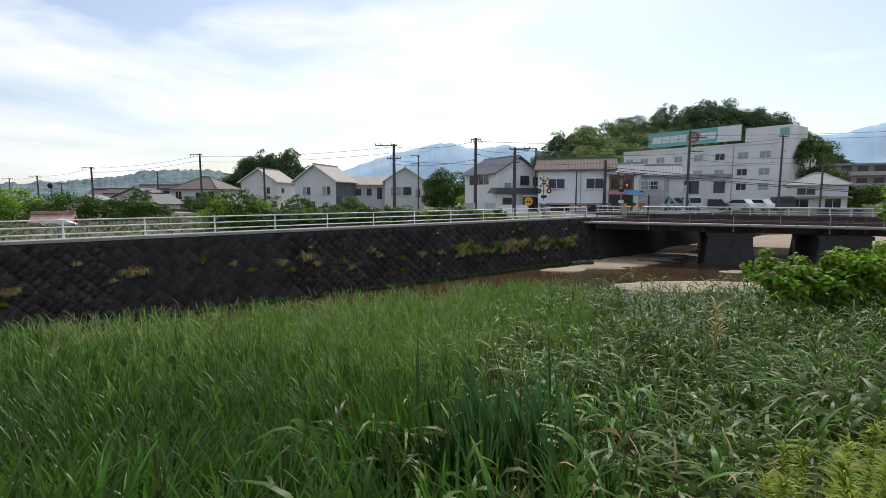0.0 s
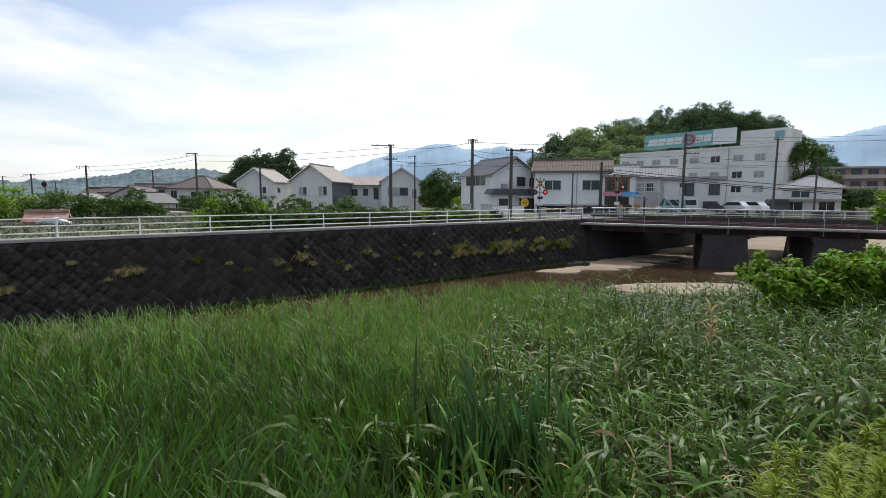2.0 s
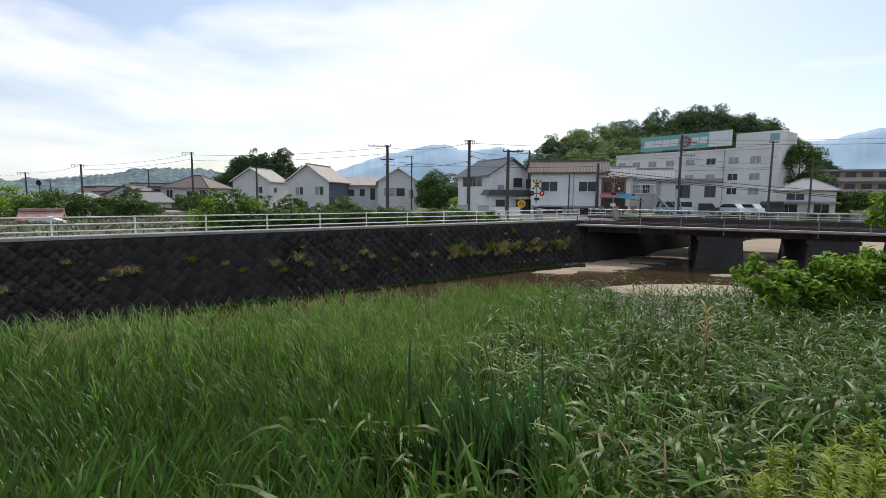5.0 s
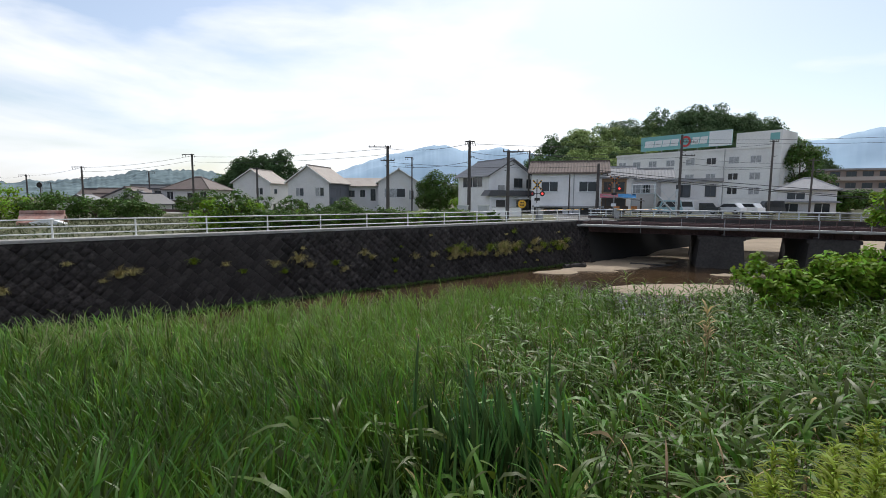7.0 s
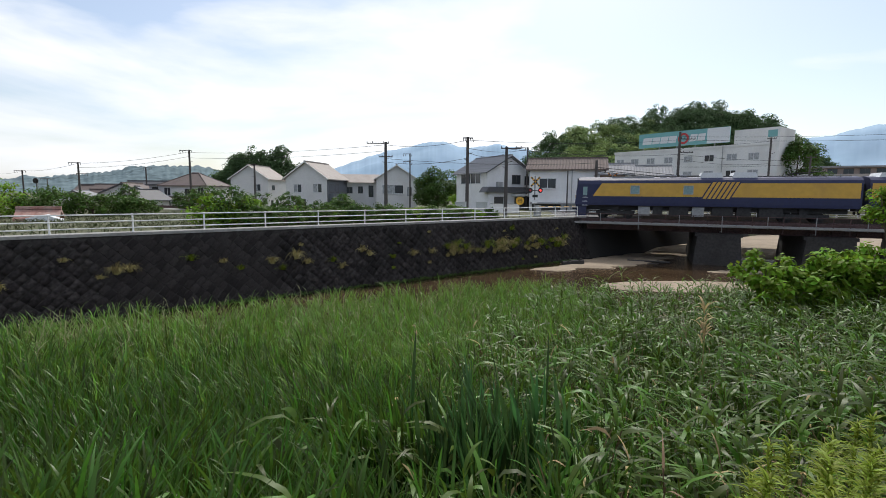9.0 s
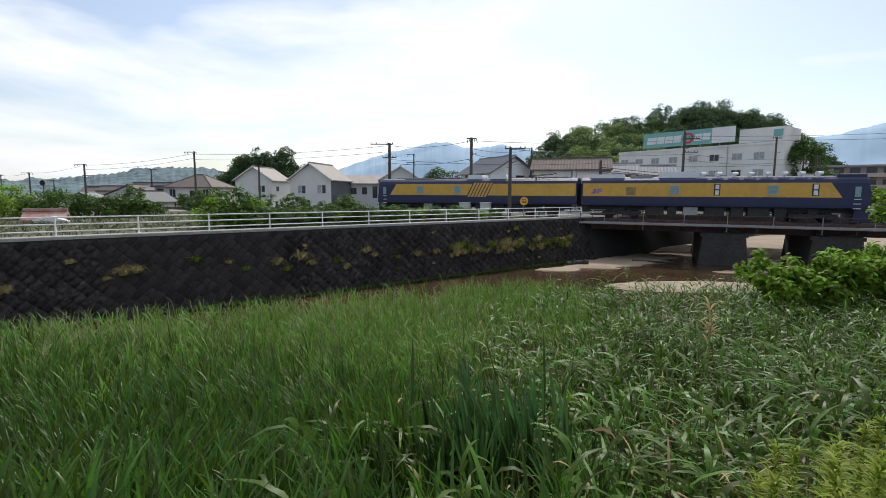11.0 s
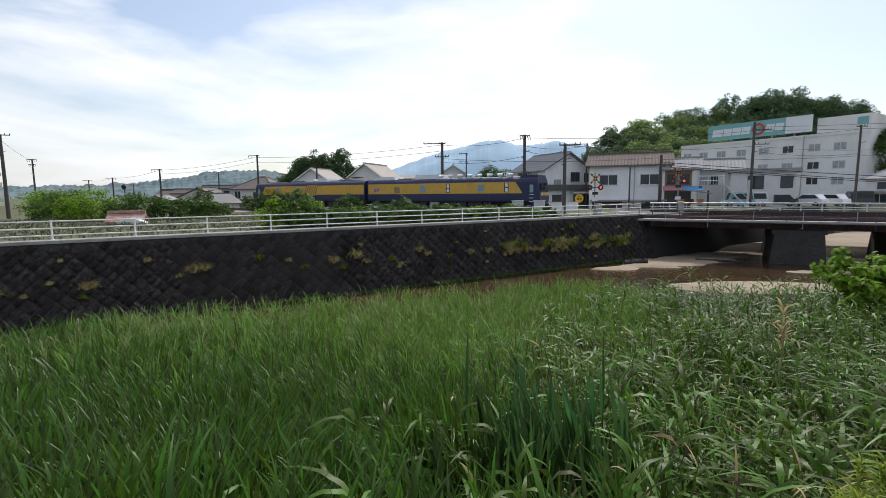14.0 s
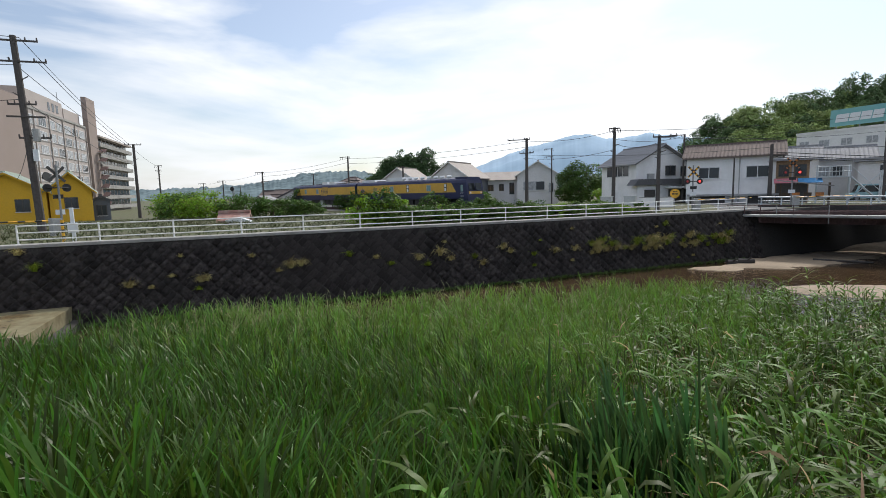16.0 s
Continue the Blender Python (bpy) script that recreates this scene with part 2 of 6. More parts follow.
    cane=material("cane_leaf", (0.072, 0.132, 0.015), 0.45, vary=0.2, grain=3, bump=0, stain=(0.1, 0.148, 0.024), stain_amount=0.6, stain_scale=0.8, per_island=0.6, through_light=0.36, spec=0.26),
    dry=material("dry_leaf", (0.4, 0.3, 0.14), 0.8, vary=0.2, grain=3, bump=0, per_island=0.3, through_light=0.3),
    weed=material("yellow_green_leaf", (0.2, 0.26, 0.022), 0.55, vary=0.2, grain=3, bump=0, per_island=0.35, through_light=0.35, spec=0.2),
    leaf=material("broad_leaf", (0.066, 0.125, 0.024), 0.5, vary=0.25, grain=1, bump=0, stain=(0.1, 0.15, 0.028), stain_amount=0.6, stain_scale=0.6, per_island=0.45, through_light=0.4, spec=0.18),
    vine=material("vine_leaf", (0.17, 0.28, 0.025), 0.55, vary=0.2, grain=2, bump=0, per_island=0.5, through_light=0.45, spec=0.15),
    wood_leaf=material("forest_leaf", (0.085, 0.14, 0.06), 0.7, vary=0.3, grain=0.3, bump=0, stain=(0.12, 0.185, 0.07), stain_amount=0.8, stain_scale=0.06, per_island=0.35, through_light=0.3, spec=0.1),
    bamboo=material("bamboo_leaf", (0.27, 0.35, 0.12), 0.7, vary=0.3, grain=0.3, bump=0, per_island=0.3, through_light=0.2, stain=(0.16, 0.23, 0.08), stain_amount=0.8, stain_scale=0.1, spec=0.1),
    grass=material("meadow_grass", (0.052, 0.07, 0.02), 0.8, vary=0.3, grain=2, bump=0, stain=(0.09, 0.075, 0.035), stain_amount=0.7, stain_scale=0.2, per_island=0.3, through_light=0.1),
)


# ---- building helpers ----
def mesh_of(bm, mat, smooth=False):
    me = bpy.data.meshes.new("part")
    bm.to_mesh(me)
    bm.free()
    for m in (mat if isinstance(mat, (list, tuple)) else [mat]):
        me.materials.append(m)
    if smooth:
        me.shade_smooth()
    return me


def part(name, bm, mat, parent=None, label="", smooth=False):
    ob = new(name, mesh_of(bm, mat, smooth))
    ob.parent = parent
    return tagged(ob, label)


def raw(name, verts, faces, mat, parent=None, smooth=False):
    me = bpy.data.meshes.new(name)
    verts = np.asarray(verts, dtype=np.float32)
    faces = np.asarray(faces, dtype=np.int32)
    k = faces.shape[1]
    me.vertices.add(len(verts))
    me.vertices.foreach_set("co", verts.ravel())
    me.loops.add(faces.size)
    me.loops.foreach_set("vertex_index", faces.ravel())
    me.polygons.add(len(faces))
    me.polygons.foreach_set("loop_start", np.arange(0, faces.size, k, dtype=np.int32))
    me.update(calc_edges=True)
    me.materials.append(mat)
    if smooth:
        me.shade_smooth()
    ob = new(name, me)
    ob.parent = parent
    return ob


def thing(name, label, category, group="", m=None):
    ob = new(name)
    ob.empty_display_size = 0.2
    ob.matrix_world = m or Matrix()
    return tagged(ob, label, category, group)


def box(bm, x0, x1, y0, y1, z0, z1, bevel=0.0):
    vs = [bm.verts.new(p) for p in ((x0, y0, z0), (x1, y0, z0), (x1, y1, z0), (x0, y1, z0), (x0, y0, z1), (x1, y0, z1), (x1, y1, z1), (x0, y1, z1))]
    fs = [bm.faces.new([vs[i] for i in f]) for f in ((3, 2, 1, 0), (4, 5, 6, 7), (0, 1, 5, 4), (1, 2, 6, 5), (2, 3, 7, 6), (3, 0, 4, 7))]
    if bevel:
        es = {e for f in fs for e in f.edges}
        bmesh.ops.bevel(bm, geom=list(es), offset=bevel, segments=2, affect="EDGES", profile=0.6)
    return bm


def boxes(*bs):
    bm = bmesh.new()
    for b in bs:
        box(bm, *b)
    return bm


def tube(bm, a, b, r0, r1=None, n=8):
    a, b = Vector(a), Vector(b)
    r1 = r0 if r1 is None else r1
    q = (b - a).to_track_quat("Z", "Y")
    ring = [[bm.verts.new(p + q @ Vector((r * math.cos(2 * math.pi * i / n), r * math.sin(2 * math.pi * i / n), 0))) for i in range(n)] for p, r in ((a, r0), (b, r1))]
    for i in range(n):
        bm.faces.new((ring[0][i], ring[0][(i + 1) % n], ring[1][(i + 1) % n], ring[1][i]))
    bm.faces.new(ring[0][::-1])
    bm.faces.new(ring[1])
    return bm


def tubes(*ts):
    bm = bmesh.new()
    for t in ts:
        tube(bm, *t)
    return bm


def prism(bm, outline, y0, y1):
    """An outline in x, z drawn out along y."""
    a = [bm.verts.new((x, y0, z)) for x, z in outline]
    b = [bm.verts.new((x, y1, z)) for x, z in outline]
    k = len(outline)
    bm.faces.new(a)
    bm.faces.new(b[::-1])
    for i in range(k):
        bm.faces.new((a[i], b[i], b[(i + 1) % k], a[(i + 1) % k]))
    bmesh.ops.recalc_face_normals(bm, faces=bm.faces[:])
    return bm


# ---- plan: the river wall and the railway ----
W0, WD, WN = np.array((-16.03, 20.33)), np.array((0.799, 0.6013)), np.array((-0.6013, 0.799))
WALL_TOP, BED, WATER = 0.0, -3.65, -3.5
TRACK_Z = -0.12


def wall_xy(u, v):
    p = W0 + u * WD + v * WN
    return float(p[0]), float(p[1])


def track(s, off=0.0):
    """Place and heading on the railway at s metres; off: metres to the far side."""
    k, s1, h0 = 0.0045, -8.0, radians(23.5)
    if s >= s1:
        h = h0
        x, y = s * math.cos(h0), 49.0 - s * math.sin(h0)
    else:
        d = s1 - s
        h = h0 + k * d
        x = s1 * math.cos(h0) - (math.sin(h) - math.sin(h0)) / k
        y = 49.0 - s1 * math.sin(h0) + (math.cos(h0) - math.cos(h)) / k
    return x + off * math.sin(h), y + off * math.cos(h), -h


def track_pose(s, off=0.0, z=TRACK_Z):
    x, y, h = track(s, off)
    return pose(x, y, z, 0, 0, math.degrees(h))


def reed_edge(x):
    return float(np.interp(x, (-17, -15.6, -15, -13.8, -11, -9.8, -7.4, -4.2, 0.4, 3.2, 6, 8.3, 10, 13, 17, 30), (2, 7.5, 11, 14.6, 15.9, 17.1, 17.3, 19.6, 21.3, 23, 23.4, 22.2, 20.7, 22, 22.5, 26)))


def smooth(a, b, x):
    t = min(1.0, max(0.0, (x - a) / (b - a)))
    return t * t * (3 - 2 * t)


def ground_z(x, y):
    d = np.array((x, y)) - W0
    u, v = float(d @ WD), float(d @ WN)
    if v > -0.02:
        return -0.1 - 0.9 * smooth(30, 60, v)
    q = y - 0.6 * max(0.0, x - 4)
    bank = float(np.interp(q, (-2, 1, 3, 6, 10, 15, 19), (0.35, 0.2, -1.5, -2.5, -3.0, -3.25, -3.35)))
    e = smooth(reed_edge(x) - 0.3, reed_edge(x) + 1.2, y)
    n = noise.noise(Vector((x * 0.16, y * 0.28, 3.1)))
    bed = BED + 0.12 * smooth(-0.05, 0.4, n)
    tx, ty, _ = track(20)
    past = (x - tx) * 0.3987 + (y - ty) * 0.9171
    bed = max(bed, BED + 0.55 * smooth(2.5, 8, past + 1.5 * noise.noise(Vector((x * 0.15, y * 0.15, 6)))))
    for cx, cy, rx, ry, up in ((15.5, 28.5, 5.5, 1.8, 0.27), (22, 34.2, 2.5, 0.8, 0.2)):
        bed = max(bed, BED + up * smooth(1.35, 0.7, math.hypot((x - cx) / rx, (y - cy) / ry)))
    bed = max(bed, BED + 0.26 * smooth(1.3, 0.75, math.hypot((u - 38.0) / 9.5, (v + 3.3) / 2.1) + 0.5 * noise.noise(Vector((x * 0.4, y * 0.9, 8)))))
    z = bank * (1 - e) + bed * e
    if v > -1.3:
        z = min(z, BED)
    return z


# ---- the setting ----
def build_ground():
    us = np.concatenate([[-2600, -1200, -500, -250, -130, -80], np.arange(-60, 20, 0.8), np.arange(20, 60, 0.4), np.arange(60, 75, 0.8), [80, 90, 105, 130, 180, 300, 600, 1300, 2800]])
    vs = np.concatenate([[-1500, -500, -150, -70], np.arange(-46, -14, 0.8), np.arange(-14, -1.4, 0.4), [-1.35, -0.03, 0.0, 1, 4, 10, 20, 30, 45, 60, 90, 150, 300, 700, 1500, 3200]])
    verts = []
    for v in vs:
        for u in us:
            x, y = wall_xy(u, v)
            z = ground_z(x, y)
            if v == -1.35:
                z = min(z, BED)
            verts.append((x, y, z))
    k = len(us)
    faces = [(j * k + i, j * k + i + 1, (j + 1) * k + i + 1, (j + 1) * k + i) for j in range(len(vs) - 1) for i in range(k - 1)]
    ob = raw("ground", verts, faces, M["soil"], smooth=True)
    ob.data.materials.append(M["sand"])
    for f in ob.data.polygons:
        c = f.center
        d = np.array((c.x, c.y)) - W0
        if float(d @ WN) < -0.5 and c.z < -2.95 and c.y > reed_edge(c.x):
            f.material_index = 1
    tagged(ob, "earth and river sand, grassy above the bank", "ground", kind="structure")
    k = 40
    wv = []
    for j in range(k + 1):
        for i in range(k + 1):
            u, v = -120 + 320 * i / k, -60 + 59.2 * j / k
            wv.append((*wall_xy(u, v), WATER))
    wf = [(j * (k + 1) + i, j * (k + 1) + i + 1, (j + 1) * (k + 1) + i + 1, (j + 1) * (k + 1) + i) for j in range(k) for i in range(k)]
    tagged(raw("water", wv, wf, M["water"], smooth=True), "shallow brown river water over sand", "water", kind="structure")


build_ground()

def build_weir():
    w = tagged(new("weir_apron"), "pale wet concrete apron of a low weir", "weir", kind="structure")
    w.matrix_world = pose(W0[0], W0[1], 0, 0, 0, math.degrees(math.atan2(WD[1], WD[0])))
    part("slab", box(bmesh.new(), -45, -7.0, -5.6, -0.5, -3.9, -2.62, 0.03), M["wet_concrete"], w)
    part("step", box(bmesh.new(), -7.0, -6.6, -5.5, -0.6, -3.9, -3.2, 0.03), M["dark_concrete"], w)


build_weir()
WALL_A, WALL_B = -40.0, 36.6
BATTER = 0.30


def build_wall():
    rot = math.degrees(math.atan2(WD[1], WD[0]))
    root = tagged(new("wall_river"), "dark battered stone river wall with weeds in its joints", "wall", kind="structure")
    root.matrix_world = pose(W0[0], W0[1], 0, 0, 0, rot)
    bm = bmesh.new()
    prism(bm, [(-BATTER * 3.9, -3.9), (0.6, -3.9), (0.6, -0.04), (0.0, -0.04)], WALL_A, WALL_B + 34)
    for v in bm.verts:
        v.co = Vector((v.co.y, v.co.x, v.co.z))
    bmesh.ops.reverse_faces(bm, faces=bm.faces[:])
    part("backing", bm, M["joint"], root)
    bm = boxes((WALL_A, WALL_B + 0.2, -0.05, 0.75, -0.04, 0.1, 0.02))
    part("coping", bm, M["concrete"], root, "pale concrete coping")
    return root


WALL = build_wall()


def stone_mesh(rng, a, b):
    """One wall stone, face outwards along -y, long side along x."""
    j = lambda k: rng.uniform(-k, k)
    d = rng.uniform(0.004, 0.032)
    o = [(-a, -b), (a, -b), (a, b), (-a, b)]
    verts = [(x + j(0.012), 0.03, z + j(0.012)) for x, z in o] + [(x * 0.95 + j(0.022), -d + j(0.014), z * 0.93 + j(0.022)) for x, z in o]
    return verts, [(4, 5, 6, 7), (0, 1, 5, 4), (1, 2, 6, 5), (2, 3, 7, 6), (3, 0, 4, 7)]


def build_stones():
    """Stones laid on the slant, each row leaning against the last."""
    rng = random.Random(4)
    lean = math.atan(BATTER)
    a, b = 0.225, 0.15
    shapes = [stone_mesh(rng, a - 0.006, b - 0.006) for _ in range(6)]
    meshes = []
    for v, f in shapes:
        me = bpy.data.meshes.new("stone")
        me.from_pydata(v, [], f)
        me.materials.append(M["stone_single"])
        meshes.append(me)
    far_v, far_f, near = [], [], 0
    c = math.sqrt(0.5)
    for i in range(-140, 141):
        for k in range(-140, 141):
            p = i * 2 * a * c + k * 2 * b * c + 12
            q = i * 2 * a * c - k * 2 * b * c - 1.9
            if not (-13 < p < 36.2 and -3.75 < q < -0.16):
                continue
            turn = 45 + rng.uniform(-8, 8)
            p, q = p + rng.uniform(-0.02, 0.02), q + rng.uniform(-0.02, 0.02)
            m = Matrix.Translation((p, q * math.sin(lean), q * math.cos(lean))) @ Matrix.Rotation(-lean, 4, "X") @ Matrix.Rotation(-radians(turn), 4, "Y")
            w = rng.randrange(6)
            if 1.5 < p < 9.5 and near < 300:
                ob = new("stone", meshes[w])
                ob.parent = WALL
                ob.matrix_local = m
                near += 1
            else:
                o = len(far_v)
                far_v += [tuple(m @ Vector(v)) for v in shapes[w][0]]
                far_f += [tuple(o + t for t in f) for f in shapes[w][1]]
    tagged(raw("stones", far_v, far_f, M["stone"], WALL), kind="stuff")


def build_fence():
    f = thing("guard_fence", "white painted steel pipe fence with three rails on the river wall", "fence",
              m=pose(*wall_xy(0, 0.35), 0.1, 0, 0, math.degrees(math.atan2(WD[1], WD[0]))))
    for k in range(-3, 13):
        bm = tubes(((3 * k, 0, 0), (3 * k, 0, 0.84), 0.038, 0.038, 8))
        box(bm, 3 * k - 0.07, 3 * k + 0.07, -0.07, 0.07, 0, 0.02)
        part("post", bm, M["white_paint"], f)
    for z in (0.2, 0.5, 0.8):
        part("rail", tubes(((-9, -0.03, z), (36, -0.03, z), 0.027, 0.027, 8)), M["white_paint"], f)


build_fence()


def build_bridge():
    br = thing("railway_bridge", "old rusted steel girder railway bridge on stone piers", "bridge", m=track_pose(34, 0, 0))
    a, b = -20.2, 20.0
    for off in (-0.9, 0.9, 3.4, 5.2):
        bm = boxes((a, b, off - 0.03, off + 0.03, -0.95, -0.32), (a, b, off - 0.16, off + 0.16, -0.98, -0.94), (a, b, off - 0.16, off + 0.16, -0.34, -0.3))
        for i in range(27):
            x = a + 0.7 + i * 1.5
            box(bm, x - 0.02, x + 0.02, off - 0.15, off + 0.15, -0.94, -0.34)
        part("girder", bm, M["rust"], br, "rusted brown plate girder")
    for i in range(66):
        x = a + 0.3 + i * 0.61
        part("sleeper", boxes((x - 0.1, x + 0.1, -1.3, 1.3, -0.3, -0.17)), M["rust"], br)
    for off in (-1.28, 1.28):
        part("guard_timber", boxes((a, b, off - 0.1, off + 0.1, -0.3, -0.08)), M["rust"], br, "dark brown guard timber")
    # added plate, stops sunlight falling between the sleepers onto the piers
    part("deck_plate", boxes((a, b, -1.4, 6.2, -0.36, -0.305)), M["rust"], br, "added rusty plate under the sleepers that keeps sun off the piers")
    part("walkway", boxes((a - 0.8, b, -2.15, -1.45, -0.34, -0.28), (a - 0.8, b, -2.2, -2.12, -0.46, -0.28)), M["steel"], br, "grey steel walkway along the bridge")
    for i in range(41):
        x = a - 0.6 + i * 1.0
        bm = boxes((x - 0.025, x + 0.025, -2.16, -2.1, -0.85 if i % 2 == 0 else -0.5, 0.42))
        if i % 2 == 0:
            tube(bm, (x, -2.12, -0.8), (x, -0.9, -0.9), 0.03, 0.03, 5)
        part("post", bm, M["rust"] if i % 3 else M["steel"], br)
    for z in (0.0, 0.4):
        part("handrail", tubes(((a - 0.8, -2.13, z), (b, -2.13, z), 0.022, 0.022, 6)), M["rust"], br)
    part("edge_beam", boxes((a - 1.6, b, -2.26, -2.2, -0.41, -0.32)), M["concrete"], br, "pale edge strip of the walkway")
    # piers carry the shade below the deck in their base colour
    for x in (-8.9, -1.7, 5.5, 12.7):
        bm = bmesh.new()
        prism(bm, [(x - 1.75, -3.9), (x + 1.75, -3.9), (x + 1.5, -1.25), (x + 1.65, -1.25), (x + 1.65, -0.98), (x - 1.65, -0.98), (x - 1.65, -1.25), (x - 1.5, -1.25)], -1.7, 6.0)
        part("pier", bm, M["dark_concrete"], br, "weathered stone pier, deck shade put into its dark colour")
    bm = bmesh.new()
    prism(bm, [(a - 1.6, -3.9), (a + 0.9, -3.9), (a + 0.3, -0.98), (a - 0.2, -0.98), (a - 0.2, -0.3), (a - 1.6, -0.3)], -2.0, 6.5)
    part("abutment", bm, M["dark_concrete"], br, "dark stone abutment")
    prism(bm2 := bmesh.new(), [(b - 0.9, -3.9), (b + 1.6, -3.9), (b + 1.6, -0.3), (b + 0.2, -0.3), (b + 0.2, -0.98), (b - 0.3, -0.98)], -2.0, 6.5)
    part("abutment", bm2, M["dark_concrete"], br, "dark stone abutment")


build_bridge()


def build_track():
    root = tagged(new("railway_track"), "railway line of rusty rails on sleepers and gravel", "track", kind="structure")
    ss = np.arange(-150, 141, 2.0)
    for off0, name, half, z0, z1, mat in ((0, "ballast", 2.0, -0.4, -0.3, "concrete"), (-0.533, "rail", 0.035, -0.3, 0.0, "rust"), (0.533, "rail", 0.035, -0.3, 0.0, "rust")):
        bm = bmesh.new()
        prev = None
        for s in ss:
            if name == "ballast" and 13.5 < s < 54.5:
                prev = None
                continue
            ring = [bm.verts.new((*track(s, 1.45 + off0 + o)[:2], TRACK_Z + z)) for o, z in ((-half, z0), (half, z0), (half * 0.7 if name == "ballast" else half, z1), (-half * 0.7 if name == "ballast" else -half, z1))]
            if prev:
                for i in range(4):
                    bm.faces.new((prev[i], ring[i], ring[(i + 1) % 4], prev[(i + 1) % 4]))
            prev = ring
        part(name, bm, M[mat], root)


build_track()


# ---- the train ----
def window(name, parent, x0, x1, z0, z1, y, mat_frame, mat_pane, t=0.05, bars=0):
    """A framed window in the plane y, seen from the lower y."""
    bm = bmesh.new()
    loops = []
    for yy in (y - 0.05, y):
        for o in (t, 0.0):
            loops.append([bm.verts.new(p) for p in ((x0 - o, yy, z0 - o), (x1 + o, yy, z0 - o), (x1 + o, yy, z1 + o), (x0 - o, yy, z1 + o))])
    for p, q in ((0, 1), (1, 3), (3, 2), (2, 0)):
        for k in range(4):
            bm.faces.new((loops[p][k], loops[p][(k + 1) % 4], loops[q][(k + 1) % 4], loops[q][k]))
    w = part(name, bm, mat_frame, parent)
    part("pane", boxes((x0, x1, y - 0.02, y - 0.005, z0, z1)), mat_pane, w)
    for i in range(bars):
        xm = x0 + (x1 - x0) * (i + 1) / (bars + 1)
        part("mullion", boxes((xm - t / 2, xm + t / 2, y - 0.045, y - 0.015, z0, z1)), mat_frame, w)
    return w


def car_body(parent, half, cab):
    """cab: -1 or 1, the end that has the driver's cab."""
    r = [(-1.44, 1.2), (-1.46, 1.45), (-1.46, 3.05), (-1.38, 3.35), (-1.1, 3.55), (0, 3.66), (1.1, 3.55), (1.38, 3.35), (1.46, 3.05), (1.46, 1.45), (1.44, 1.2)]
    bm = bmesh.new()
    prism(bm, r, -half, half)
    for v in bm.verts:
        y, x = v.co.x, v.co.y
        if x * cab > 0:
            x -= cab * 0.25 * smooth(1.9, 3.6, v.co.z)
        v.co = Vector((x, y, v.co.z))
    bmesh.ops.recalc_face_normals(bm, faces=bm.faces[:])
    return part("body", bm, M["navy"], parent, "navy blue steel car body")


def bogie(parent, x):
    b = part("bogie", boxes((x - 1.6, x + 1.6, -1.15, -1.0, 0.45, 0.7), (x - 1.6, x + 1.6, 1.0, 1.15, 0.45, 0.7), (x - 0.3, x + 0.3, -1.1, 1.1, 0.5, 1.24)), M["under"], parent)
    for wx in (x - 1.05, x + 1.05):
        bm = bmesh.new()
        for y in (-0.6, 0.6):
            tube(bm, (wx, y - 0.06, 0.43), (wx, y + 0.06, 0.43), 0.43, 0.43, 20)
        tube(bm, (wx, -0.9, 0.43), (wx, 0.9, 0.43), 0.08, 0.08, 8)
        part("wheelset", bm, M["under"], b)
        part("axle_box", boxes((wx - 0.18, wx + 0.18, -1.22, -0.98, 0.3, 0.62)), M["under"], b)


def slanted(parent, name, x0, x1, z0, z1, lean0, lean1, y, mat, label=""):
    bm = bmesh.new()
    prism(bm, [(x0, z0), (x1, z0), (x1 + lean1, z1), (x0 + lean0, z1)], y - 0.006, y + 0.03)
    return part(name, bm, M[mat], parent, label)


